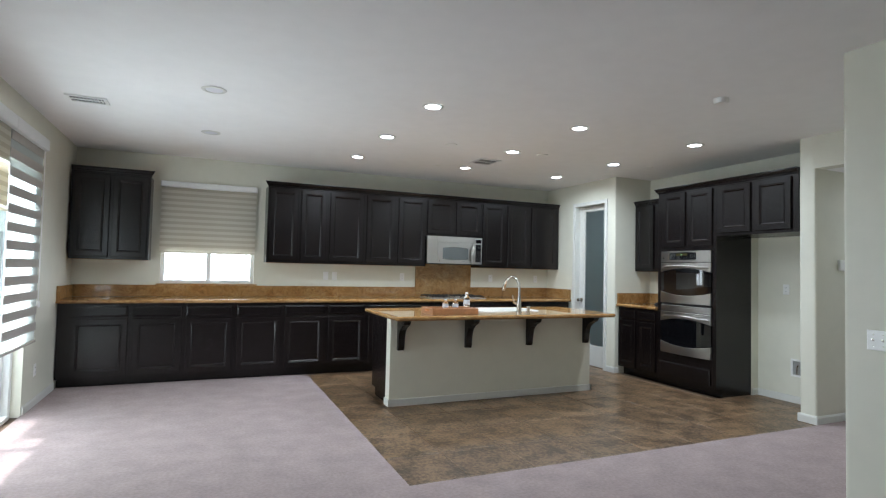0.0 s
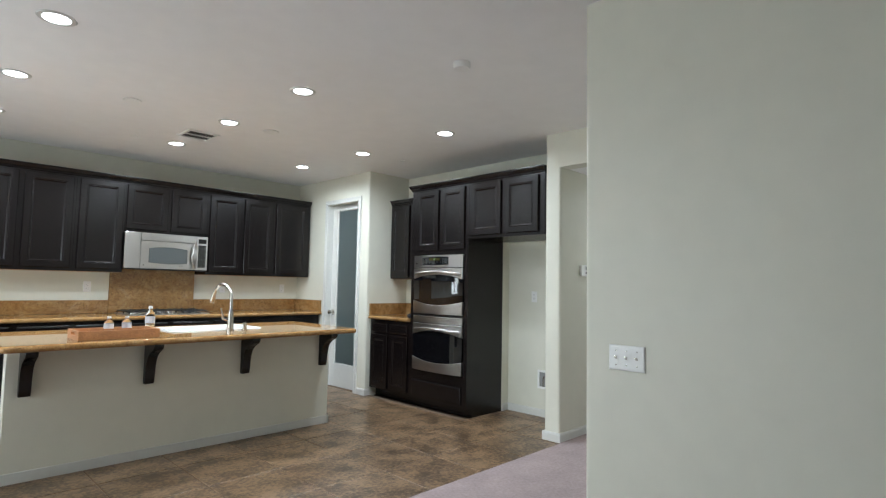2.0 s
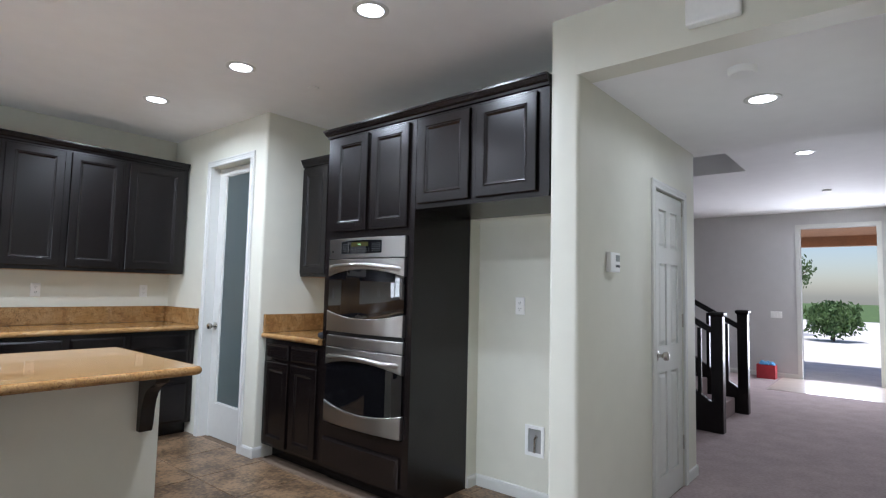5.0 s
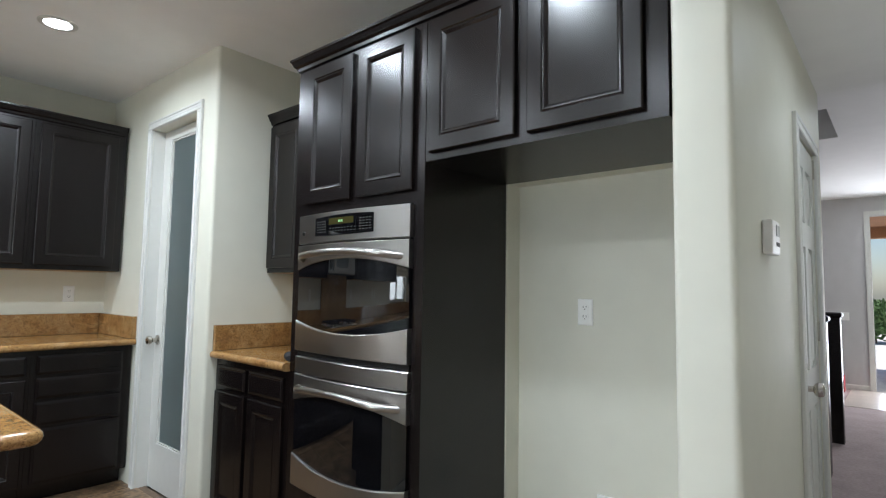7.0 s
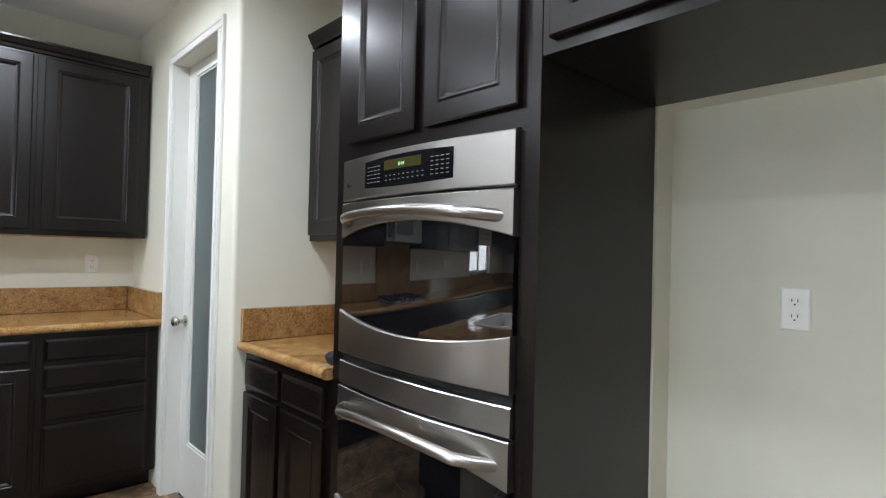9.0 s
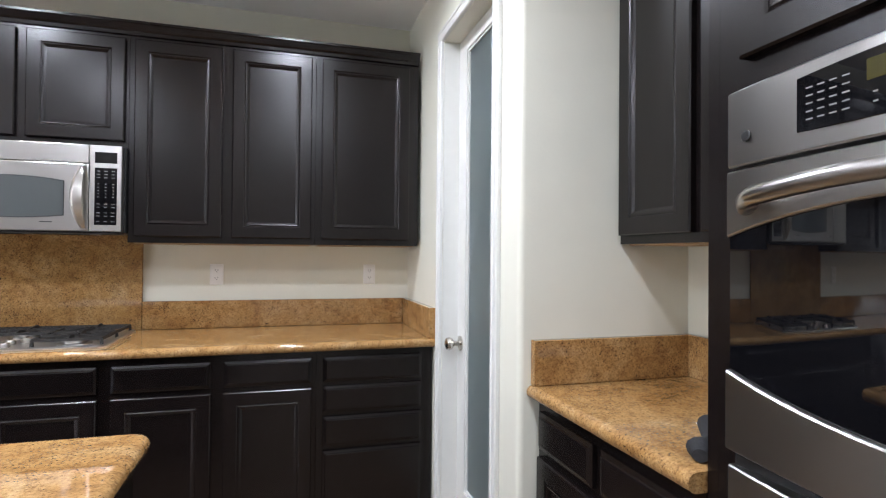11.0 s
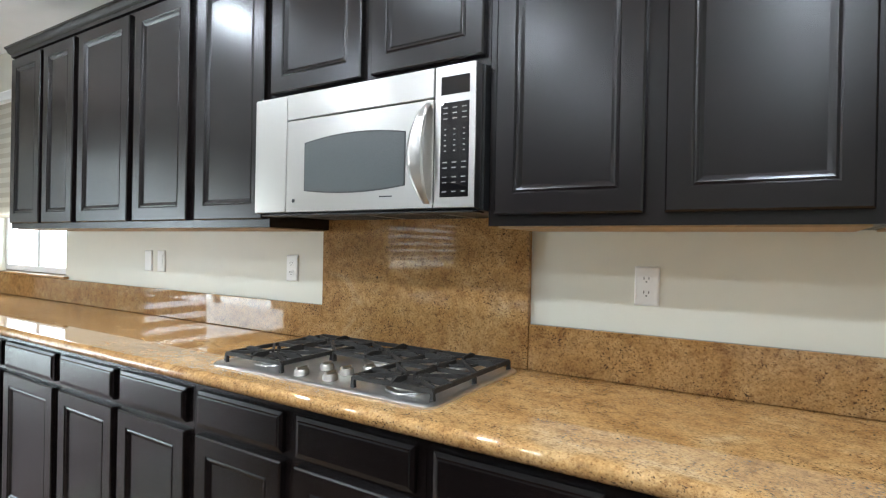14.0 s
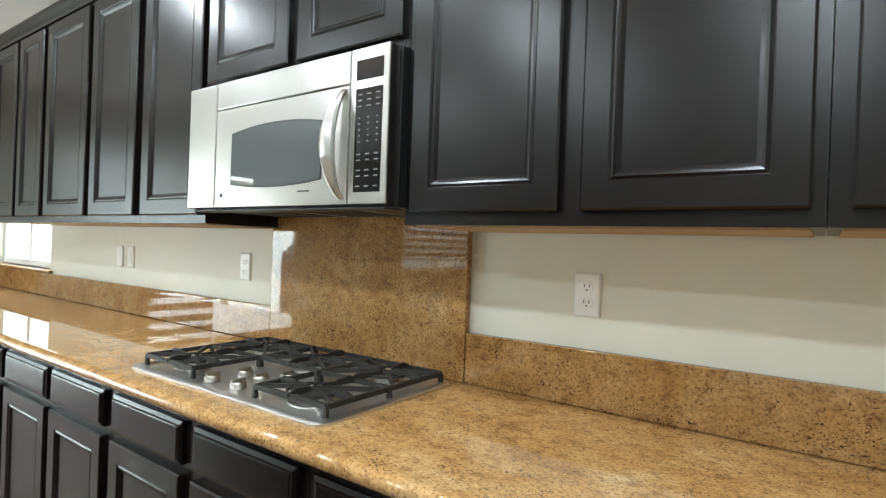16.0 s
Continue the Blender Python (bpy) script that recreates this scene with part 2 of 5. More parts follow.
GRASS = material("lawn", (0.075, 0.13, 0.035), 0.95, noise_scale=3, amount=0.4, bump=0.8, bump_scale=60)
CONCRETE = material("patio_concrete", (0.66, 0.64, 0.60), 0.9, noise_scale=3, amount=0.15, bump=0.2, bump_scale=90)
LEAF = material("leaf", (0.07, 0.13, 0.035), 0.6, noise_scale=8, amount=0.4)
BARK = material("bark", (0.12, 0.08, 0.05), 0.9, noise_scale=12, amount=0.3)
STUCCO = material("orange_stucco", (0.50, 0.26, 0.14), 0.9, noise_scale=5, amount=0.1)

# ---- mesh helpers ----
ORIGIN = {}


def S(y0):
    """Faces -y: u along x, d out of the wall."""
    return lambda u, d, z: (u, y0 - d, z)


def W(x0):
    """Faces -x: u along y, d out of the wall."""
    return lambda u, d, z: (x0 - d, u, z)


def N(y0):
    """Faces +y."""
    return lambda u, d, z: (u, y0 + d, z)


def E_(x0):
    """Faces +x."""
    return lambda u, d, z: (x0 + d, u, z)


def P(x, y, z):
    return (x, y, z)


def box(bm, x0, x1, y0, y1, z0, z1, f=P, bevel=0.0):
    v = [bm.verts.new(f(x, y, z)) for z in (z0, z1) for x, y in ((x0, y0), (x1, y0), (x1, y1), (x0, y1))]
    faces = [bm.faces.new([v[i] for i in q]) for q in ((3, 2, 1, 0), (4, 5, 6, 7), (0, 1, 5, 4), (1, 2, 6, 5), (2, 3, 7, 6), (3, 0, 4, 7))]
    if bevel:
        edges = list({e for q in faces for e in q.edges})
        bmesh.ops.bevel(bm, geom=edges, offset=bevel, segments=2, profile=0.5, affect="EDGES")
    return bm


def rings(bm, loops, cap0=True, cap1=True, closed=True):
    """Skins a list of loops of points."""
    vs = [[bm.verts.new(p) for p in loop] for loop in loops]
    n = len(vs[0])
    for a, b in zip(vs, vs[1:]):
        for i in range(n if closed else n - 1):
            j = (i + 1) % n
            bm.faces.new((a[i], a[j], b[j], b[i]))
    if cap0:
        bm.faces.new(vs[0][::-1])
    if cap1:
        bm.faces.new(vs[-1])
    return bm


def rect_rings(bm, u0, u1, z0, z1, steps, f, d0=0.0):
    """A panel from rings of (inset, depth)."""
    loops = []
    for i, d in steps:
        loops.append([f(u, d0 + d, z) for u, z in ((u0 + i, z0 + i), (u1 - i, z0 + i), (u1 - i, z1 - i), (u0 + i, z1 - i))])
    return rings(bm, loops)


def prism(bm, poly, d0, d1, f):
    """A polygon of (u, z) drawn out from d0 to d1."""
    return rings(bm, [[f(u, d0, z) for u, z in poly], [f(u, d1, z) for u, z in poly]])


def lathe(bm, prof, c, n=20, cap0=True, cap1=True, axis="z"):
    loops = []
    for r, h in prof:
        loop = []
        for k in range(n):
            a = 2 * math.pi * k / n
            p = (r * math.cos(a), r * math.sin(a), h)
            if axis == "x":
                p = (p[2], p[0], p[1])
            if axis == "y":
                p = (p[0], p[2], p[1])
            loop.append((c[0] + p[0], c[1] + p[1], c[2] + p[2]))
        loops.append(loop)
    return rings(bm, loops, cap0, cap1)


def tube(bm, pts, radius, n=10, flat=1.0):
    """A swept tube; radius a number or one a point."""
    pts = [Vector(p) for p in pts]
    rad = radius if isinstance(radius, (list, tuple)) else [radius] * len(pts)
    loops, side = [], None
    for i, p in enumerate(pts):
        t = (pts[min(i + 1, len(pts) - 1)] - pts[max(i - 1, 0)]).normalized()
        if side is None:
            side = t.orthogonal().normalized()
        side = (side - t * side.dot(t)).normalized()
        up = t.cross(side)
        loops.append([tuple(p + rad[i] * (math.cos(a) * side + flat * math.sin(a) * up)) for a in (2 * math.pi * k / n for k in range(n))])
    return rings(bm, loops)


def obj(name, bm, mat, smooth=False):
    bmesh.ops.recalc_face_normals(bm, faces=bm.faces)
    me = bpy.data.meshes.new(name)
    bm.to_mesh(me)
    bm.free()
    me.transform(Matrix.Scale(UNIT, 4))
    co = np.empty(len(me.vertices) * 3)
    me.vertices.foreach_get("co", co)
    co = co.reshape(-1, 3)
    c = (co.min(0) + co.max(0)) / 2
    c[2] = co[:, 2].min()
    me.transform(Matrix.Translation(-Vector(c)))
    me.materials.append(mat)
    if smooth:
        me.shade_smooth()
        me.set_sharp_from_angle(angle=radians(38))
    ob = new(name, me)
    ob.location = c
    ORIGIN[ob] = Vector(c)
    return ob


def part(name, bm, mat, parent, label="", smooth=False):
    ob = obj(name, bm, mat, smooth)
    ob.parent = parent
    ob.location = ORIGIN[ob] - ORIGIN[parent]
    return tagged(ob, label)


def thing(name, at, label, category, group="", kind=""):
    ob = new(name)
    ob.location = UNIT * Vector(at)
    ob.empty_display_size = 0.1
    ORIGIN[ob] = UNIT * Vector(at)
    return tagged(ob, label, category, group, kind)


def B():
    return bmesh.new()


def structure(name, bm, mat, label, category, smooth=False):
    return tagged(obj(name, bm, mat, smooth), label, category, kind="structure")


def wall_boxes(boxes):
    bm = B()
    for b in boxes:
        box(bm, *b)
    return bm


# ---- setting ----
CH = 2.585
structure("wall_back", wall_boxes([(-1.325, -0.45, 7.13, 7.30, 0, CH), (0.59, 5.57, 7.13, 7.30, 0, CH), (-0.45, 0.59, 7.13, 7.30, 0, 1.05), (-0.45, 0.59, 7.13, 7.30, 2.24, CH)]), WALL, "pale off-white painted kitchen wall behind the cabinets", "wall")
structure("wall_left", wall_boxes([(-1.495, -1.325, 5.53, 7.30, 0, CH), (-1.495, -1.325, 3.66, 5.53, 2.10, CH), (-1.495, -1.325, 1.38, 3.66, 0, CH), (-1.495, -1.325, -8.0, -0.78, 0, CH), (-1.495, -1.325, -0.78, 1.38, 0, 0.88), (-1.495, -1.325, -0.78, 1.38, 2.2, CH)]), WALL, "pale off-white painted wall with the sliding door", "wall")


def soft_wall(name, x0, x1, y0, y1, z0, z1, rounded, mat, label, r=0.02):
    """A wall whose named corners (x, y) are rounded."""
    loop = []
    for x, y in ((x0, y0), (x1, y0), (x1, y1), (x0, y1)):
        if (x, y) in rounded:
            sx, sy = (1 if x == x0 else -1), (1 if y == y0 else -1)
            arc = []
            for k in range(6):
                a = k * math.pi / 10
                arc.append((x + sx * r * (1 - math.cos(a)), y + sy * r * (1 - math.sin(a))))
            first = (x0 == x) == (y0 == y)
            loop += arc[::-1] if not first else arc
        else:
            loop.append((x, y))
    bm = rings(B(), [[(x, y, z0) for x, y in loop], [(x, y, z1) for x, y in loop]])
    return structure(name, bm, mat, label, "wall", True)


# pantry: side wall with the door opening, front return
structure("wall_pantry_side", wall_boxes([(4.965, 5.085, 6.415, 7.13, 0, CH), (4.965, 5.085, 5.79, 6.415, 2.255, CH)]), WALL, "pale painted pantry wall round the glass door", "wall")
soft_wall("wall_pantry_front", 4.965, 5.57, 5.59, 5.79, 0, CH, [(4.965, 5.59)], WALL, "pale painted pantry wall with a rounded corner")
structure("wall_oven", wall_boxes([(5.57, 5.80, 4.092, 7.30, 0, CH), (5.67, 5.80, 3.22, 4.092, 0, CH), (5.57, 5.67, 3.22, 4.092, 1.731, CH)]), WALL, "pale painted wall behind the oven cabinet with a refrigerator recess", "wall")
soft_wall("wall_hall_left", 5.03, 6.04, 3.07, 3.22, 0, CH, [(5.03, 3.07), (5.03, 3.22)], WALL, "pale painted wall end between refrigerator recess and hallway")
structure("wall_hall_left_end", wall_boxes([(6.04, 6.61, 3.07, 3.22, 1.915, CH), (6.61, 6.89, 3.07, 3.22, 0, CH)]), WALL, "pale painted hallway wall over and beside the panel door", "wall")
structure("wall_hall_header", wall_boxes([(5.0285, 5.17, 1.88, 3.092, 2.29, CH)]), WALL, "pale painted wall above the hallway opening", "wall")
soft_wall("wall_living_right", 3.32, 3.86, -8.0, 1.868, 0, CH, [(3.32, 1.868)], WALL, "pale painted living room wall with a rounded corner and switches", 0.025)
structure("wall_hall_right", wall_boxes([(4.60, 12.87, 1.70, 1.88, 0, CH), (3.86, 4.60, 1.70, 1.88, 2.04, CH)]), WALL, "pale painted hallway wall round a white door", "wall")
# wall added out of view, far back so less light bounces forward
structure("wall_unseen_rear", wall_boxes([(-1.495, 3.44, -8.12, -8.0, 0, CH)]), WALL, "unseen plain wall set far back to close the living room", "wall")
structure("wall_entry_far", wall_boxes([(12.72, 12.87, 3.085, 8.4, 0, 2.75), (12.72, 12.87, 1.88, 2.15, 0, 2.75), (12.72, 12.87, 2.15, 3.085, 2.33, 2.75)]), HALLWALL, "grey painted entry wall beside the open front door", "wall")
structure("wall_entry_side", wall_boxes([(6.89, 8.0, 8.28, 8.4, 0, 2.75), (8.0, 10.6, 8.28, 8.4, 0, 0.9), (8.0, 10.6, 8.28, 8.4, 2.1, 2.75), (10.6, 12.87, 8.28, 8.4, 0, 2.75), (6.77, 6.89, 3.22, 8.4, 0, 2.75)]), HALLWALL, "grey painted entry walls behind the staircase", "wall")
structure("ceiling", wall_boxes([(-1.495, 5.9, 3.22, 7.3, CH, CH + 0.12), (-1.495, 5.17, 1.70, 3.22, CH, CH + 0.12), (-1.495, 3.86, -8.12, 1.70, CH, CH + 0.12)]), CEIL, "white painted flat ceiling", "ceiling")
structure("ceiling_hall", wall_boxes([(5.17, 6.89, 1.88, 3.07, 2.29, 2.70)]), CEIL, "white painted lowered hallway ceiling", "ceiling")
structure("ceiling_entry", wall_boxes([(6.89, 12.72, 1.88, 3.14, CH, 2.70), (6.89, 8.2, 3.14, 8.28, CH, 2.70), (9.1, 12.72, 3.14, 8.28, CH, 2.70), (8.2, 9.1, 6.2, 8.28, CH, 2.70), (8.1, 9.2, 3.04, 6.3, 3.9, 4.0), (8.1, 8.2, 3.14, 6.2, 2.70, 3.9), (9.1, 9.2, 3.14, 6.2, 2.70, 3.9), (8.2, 9.1, 3.04, 3.14, 2.70, 3.9), (8.2, 9.1, 6.2, 6.3, 2.70, 3.9)]), CEIL, "white painted entry ceiling with a stairwell opening", "ceiling")
structure("floor_base", wall_boxes([(-1.495, 12.87, -8.12, 8.4, -0.15, -0.012)]), GROUT, "floor slab under tile and carpet", "floor")
CARPET_EDGE = [(-1.325, -8.0), (3.32, -8.0), (3.32, 1.86), (12.72, 1.86), (12.72, 8.28), (6.89, 8.28), (6.89, 3.07), (5.03, 3.07), (5.03, 3.05), (1.20, 3.05), (1.20, 6.64), (-1.325, 6.64)]
structure("carpet", rings(B(), [[(x, y, z) for x, y in CARPET_EDGE] for z in (-0.011, 0.012)]), CARPET, "beige pink cut pile carpet", "carpet")

# ---- cabinets ----
DOOR = [(0, 0), (0, 0.016), (0.004, 0.020), (0.052, 0.020), (0.056, 0.0165), (0.061, 0.0185), (0.066, 0.0165), (0.074, 0.011), (0.080, 0.011)]
DRAWER = [(0, 0), (0, 0.012), (0.010, 0.0155), (0.012, 0.019), (0.016, 0.020)]


def cabinet(name, label, f, u0, u1, depth, z0, z1, fronts, toe=0.0, open_bottom=False, group=""):
    """Body with face and overlay fronts; fronts: (kind, u0, u1, z0, z1)."""
    a, b = f(u0, -depth, 0), f(u1, 0, 0)
    c = thing(name, ((a[0] + b[0]) / 2, (a[1] + b[1]) / 2, z0 if not toe else 0), label, "cabinet", group)
    bm = B()
    if toe:
        box(bm, u0 + 0.001, u1 - 0.001, -depth, 0, toe, z1, f)
        box(bm, u0 + 0.001, u1 - 0.001, -depth, -0.095, 0.001, toe, f)
    else:
        box(bm, u0 + 0.001, u1 - 0.001, -depth, 0, z0, z1, f)
    part("body", bm, CAB, c)
    if open_bottom:
        part("underside", box(B(), u0 + 0.02, u1 - 0.02, -depth + 0.005, -0.02, z0 - 0.004, z0 + 0.002, f), CABIN, c, "pale unfinished plywood underside")
    for kind, a0, a1, b0, b1 in fronts:
        part(kind, rect_rings(B(), a0, a1, b0, b1, DOOR if kind == "door" else DRAWER, f, 0.0006), CAB, c)
    return c


def crown(f, u0, u1, z, ends=(0, 0), label="dark crown moulding along the top of the wall cabinets"):
    prof = [(0.0, 0.0), (0.010, 0.004), (0.012, 0.018), (0.022, 0.026), (0.030, 0.046), (0.036, 0.050), (0.036, 0.060), (-0.02, 0.060), (-0.02, 0.0)]
    loops = [[f(u + s * max(d, 0) * k, d, z + h) for d, h in prof] for u, s, k in ((u0, -1, ends[0]), (u1, 1, ends[1]))]
    bm = rings(B(), loops)
    return tagged(obj("crown_moulding", bm, CAB), label, "moulding")


fb = S(6.56)
YB0 = 0.56
base_units = [
    (-1.320, -0.669, [(-1.199, -0.693)], "dark espresso base cabinet with one drawer beside the wall"),
    (-0.669, 0.360, [(-0.644, -0.180), (-0.136, 0.336)], "dark espresso base cabinet with two drawers under the window"),
    (0.360, 1.395, [(0.385, 0.868), (0.911, 1.372)], "dark espresso base cabinet with two drawers and doors"),
    (1.395, 1.895, [(1.42, 1.87)], "dark espresso base cabinet with one drawer and door"),
    (1.895, 2.755, [(1.92, 2.31), (2.35, 2.73)], "dark espresso base cabinet with two drawers and doors"),
    (2.755, 3.605, [(2.785, 3.155), (3.205, 3.58)], "dark espresso base cabinet under the cooktop"),
    (3.605, 4.43, [(3.63, 4.00), (4.05, 4.41)], "dark espresso base cabinet with two drawers and doors"),
]
for u0, u1, doors, label in base_units:
    fr = []
    for a, b in doors:
        fr += [("drawer", a, b, 0.735, 0.843), ("door", a, b, 0.125, 0.712)]
    cabinet("base_cabinet", label, fb, u0, u1, YB0, 0, 0.875, fr, 0.105, group="base cabinets along the window wall")
cabinet("drawer_cabinet", "dark espresso base cabinet with a stack of four drawers", fb, 4.43, 4.96, YB0, 0, 0.875, [("drawer", 4.46, 4.905, a, b) for a, b in ((0.735, 0.843), (0.60, 0.715), (0.45, 0.58), (0.125, 0.43))], 0.105, group="base cabinets along the window wall")

fu = S(6.815)
UD = 0.313
upper_units = [
    (-1.301, -0.552, [(-1.276, -0.941), (-0.912, -0.576)], 1.335, "dark espresso wall cabinet beside the window"),
    (0.702, 1.435, [(0.726, 1.063), (1.101, 1.41)], 1.345, "dark espresso wall cabinet with two narrow doors"),
    (1.435, 2.345, [(1.46, 1.895), (1.94, 2.32)], 1.345, "dark espresso wall cabinet with two doors"),
    (2.345, 2.775, [(2.375, 2.755)], 1.345, "dark espresso wall cabinet with one door beside the microwave"),
    (2.775, 3.615, [(2.79, 3.185), (3.225, 3.60)], 1.765, "short dark espresso wall cabinet above the microwave"),
    (3.615, 4.43, [(3.64, 4.005), (4.05, 4.41)], 1.345, "dark espresso wall cabinet with two doors"),
    (4.43, 4.945, [(4.46, 4.895)], 1.345, "dark espresso wall cabinet with one door beside the pantry"),
]
for u0, u1, doors, z0, label in upper_units:
    cabinet("wall_cabinet", label, fu, u0, u1, UD, z0, 2.275, [("door", a, b, z0 + 0.028, 2.255) for a, b in doors], 0, True, "wall cabinets")
crown(fu, -1.301, -0.552, 2.270, (0, 1))
crown(fu, 0.702, 4.945, 2.270, (1, 0))

# oven wall
fo = W(5.03)
cabinet("base_cabinet", "dark espresso base cabinet with two drawers beside the ovens", fo, 4.912, 5.584, 0.535, 0, 0.875, [("drawer", 5.27, 5.560, 0.735, 0.843), ("door", 5.27, 5.560, 0.125, 0.712), ("drawer", 4.94, 5.235, 0.735, 0.843), ("door", 4.94, 5.235, 0.125, 0.712)], 0.105)
cabinet("wall_cabinet", "narrow dark espresso wall cabinet between pantry and ovens", W(5.31), 4.912, 5.588, 0.255, 1.340, 2.215, [("door", 5.26, 5.572, 1.366, 2.195), ("door", 4.93, 5.225, 1.366, 2.195)], 0, True)
crown(W(5.31), 4.912, 5.588, 2.21)
tower = thing("oven_cabinet", (5.34, 4.48, 0), "tall dark espresso cabinet housing the double wall oven", "cabinet")


def notched(u0, u1):
    """An end panel with its front foot cut back for the toe kick."""
    return rings(B(), [[fo(u, d, z) for d, z in ((-0.537, 0.001), (-0.085, 0.001), (-0.085, 0.098), (0, 0.098), (0, 2.275), (-0.537, 2.275))] for u in (u0, u1)])


part("side_panel", notched(4.098, 4.125), CAB, tower, "plain dark end panel")
part("side_panel", notched(4.885, 4.91), CAB, tower)
part("upper_box", box(B(), 4.1255, 4.8845, -0.535, 0, 1.583, 2.275, fo), CAB, tower)
part("lower_box", box(B(), 4.1255, 4.8845, -0.535, 0, 0.10, 0.394, fo), CAB, tower)
part("toe_kick", box(B(), 4.1255, 4.8845, -0.535, -0.085, 0.001, 0.0995, fo), CAB, tower)
part("face_stile", box(B(), 4.1255, 4.150, -0.1, 0, 0.3945, 1.5825, fo), CAB, tower)
part("face_stile", box(B(), 4.849, 4.8845, -0.1, 0, 0.3945, 1.5825, fo), CAB, tower)
for a, b in ((4.148, 4.467), (4.508, 4.825)):
    part("door", rect_rings(B(), a, b, 1.630, 2.255, DOOR, fo, 0.0006), CAB, tower)
part("drawer", rect_rings(B(), 4.165, 4.860, 0.125, 0.295, DRAWER, fo, 0.0006), CAB, tower)
cabinet("refrigerator_cabinet", "dark espresso cabinet bridging the empty refrigerator recess", fo, 3.222, 4.096, 0.537, 1.729, 2.275, [("door", 3.698, 4.068, 1.757, 2.255), ("door", 3.285, 3.652, 1.757, 2.255)])
crown(fo, 3.222, 4.91, 2.270, (0, 1), "dark crown moulding along the top of the oven cabinets")

# ---- countertops ----


def edge_profile(r, z0, z1, n=6):
    """Bullnose: (out, z) from bottom to top."""
    zc, h = (z0 + z1) / 2, (z1 - z0) / 2
    return [(h * math.cos(a) - h, zc + h * math.sin(a)) for a in (-math.pi / 2 + math.pi * k / n for k in range(n + 1))]


def long_counter(name, f, u0, u1, back, front, label):
    prof = [(back, 0.876)] + [(front + o, z) for o, z in edge_profile(0.02, 0.876, 0.915)] + [(front - 0.026, 0.915), (back, 0.915)]
    bm = rings(B(), [[f(u, d, z) for d, z in prof] for u in (u0, u1)])
    return tagged(obj(name, bm, GRAN, True), label, "countertop")


long_counter("countertop", S(7.13), -1.323, 4.962, 0.002, 0.630, "golden brown polished granite countertop along the window wall")
long_counter("countertop", W(5.57), 4.913, 5.588, 0.002, 0.58, "golden brown polished granite countertop beside the ovens")


def splash(name, boxes, label):
    bm = B()
    for b in boxes:
        box(bm, *b, bevel=0.0025)
    return tagged(obj(name, bm, GRAN), label, "backsplash")


splash("backsplash", [(-1.293, 2.742, 7.106, 7.128, 0.916, 1.052)], "low golden granite backsplash under the window")
splash("backsplash", [(3.612, 4.930, 7.106, 7.128, 0.916, 1.056)], "low golden granite backsplash beside the cooktop")
splash("backsplash", [(2.744, 3.610, 7.104, 7.128, 0.916, 1.385)], "tall golden granite backsplash panel behind the cooktop")
splash("backsplash", [(-1.323, -1.295, 6.515, 7.128, 0.916, 1.052)], "low golden granite side splash on the window wall corner")
splash("backsplash", [(4.932, 4.963, 6.515, 7.128, 0.916, 1.056)], "low golden granite side splash on the pantry wall")
splash("backsplash", [(5.003, 5.548, 5.563, 5.588, 0.916, 1.050)], "low golden granite backsplash on the pantry return")
splash("backsplash", [(5.549, 5.568, 4.915, 5.588, 0.916, 1.050)], "low golden granite backsplash on the oven wall")


# ---- island ----
island = thing("kitchen_island", (2.81, 5.15, 0), "kitchen island with a painted wall front and dark cabinet ends", "island")
bm = B()
box(bm, 1.655, 3.98, 4.86, 4.975, 0.001, 0.844)
part("front_wall", bm, WALL, island, "off-white painted half wall")
bm = B()
box(bm, 1.675, 3.96, 4.976, 5.44, 0.105, 0.60)
box(bm, 1.675, 2.58, 4.976, 5.44, 0.60, 0.844)
box(bm, 3.36, 3.96, 4.976, 5.44, 0.60, 0.844)
box(bm, 2.58, 3.36, 5.40, 5.44, 0.60, 0.844)
box(bm, 1.675, 3.96, 4.976, 5.38, 0.001, 0.105)
part("body", bm, CAB, island)
part("end_panel", box(B(), 1.660, 1.674, 4.976, 5.45, 0.10, 0.844), CAB, island)
part("end_panel", box(B(), 3.961, 3.976, 4.976, 5.45, 0.10, 0.844), CAB, island)
for k, u in enumerate((1.68, 2.14, 2.60, 3.06, 3.52)):
    part("door", rect_rings(B(), u + 0.01, u + 0.42, 0.125, 0.813, DOOR, N(5.44), 0.0006), CAB, island)
bm = B()
for b in ((1.643, 3.992, 4.847, 4.860, 0.001, 0.075), (1.642, 1.655, 4.847, 4.978, 0.001, 0.075), (3.980, 3.993, 4.847, 4.978, 0.001, 0.075)):
    box(bm, *b)
part("baseboard", bm, TRIM, island, "white painted baseboard")
for u in (1.75, 2.46, 3.175, 3.905):
    prof = [(0, 0), (0.035, 0), (0.045, 0.03), (0.05, 0.09), (0.058, 0.13), (0.08, 0.165), (0.115, 0.19), (0.15, 0.205), (0.19, 0.215), (0.205, 0.235), (0.205, 0.262), (0, 0.262)]
    f = S(4.8595)
    bm = rings(B(), [[f(u + s * 0.032, d, 0.535 + h * 1.178) for d, h in prof] for s in (-1, 1)])
    bmesh.ops.bevel(bm, geom=[e for e in bm.edges if abs((e.verts[0].co - e.verts[1].co).x) < 1e-4], offset=0.003, segments=1, affect="EDGES")
    part("corbel", bm, CAB, island, "dark scrolled wooden corbel")


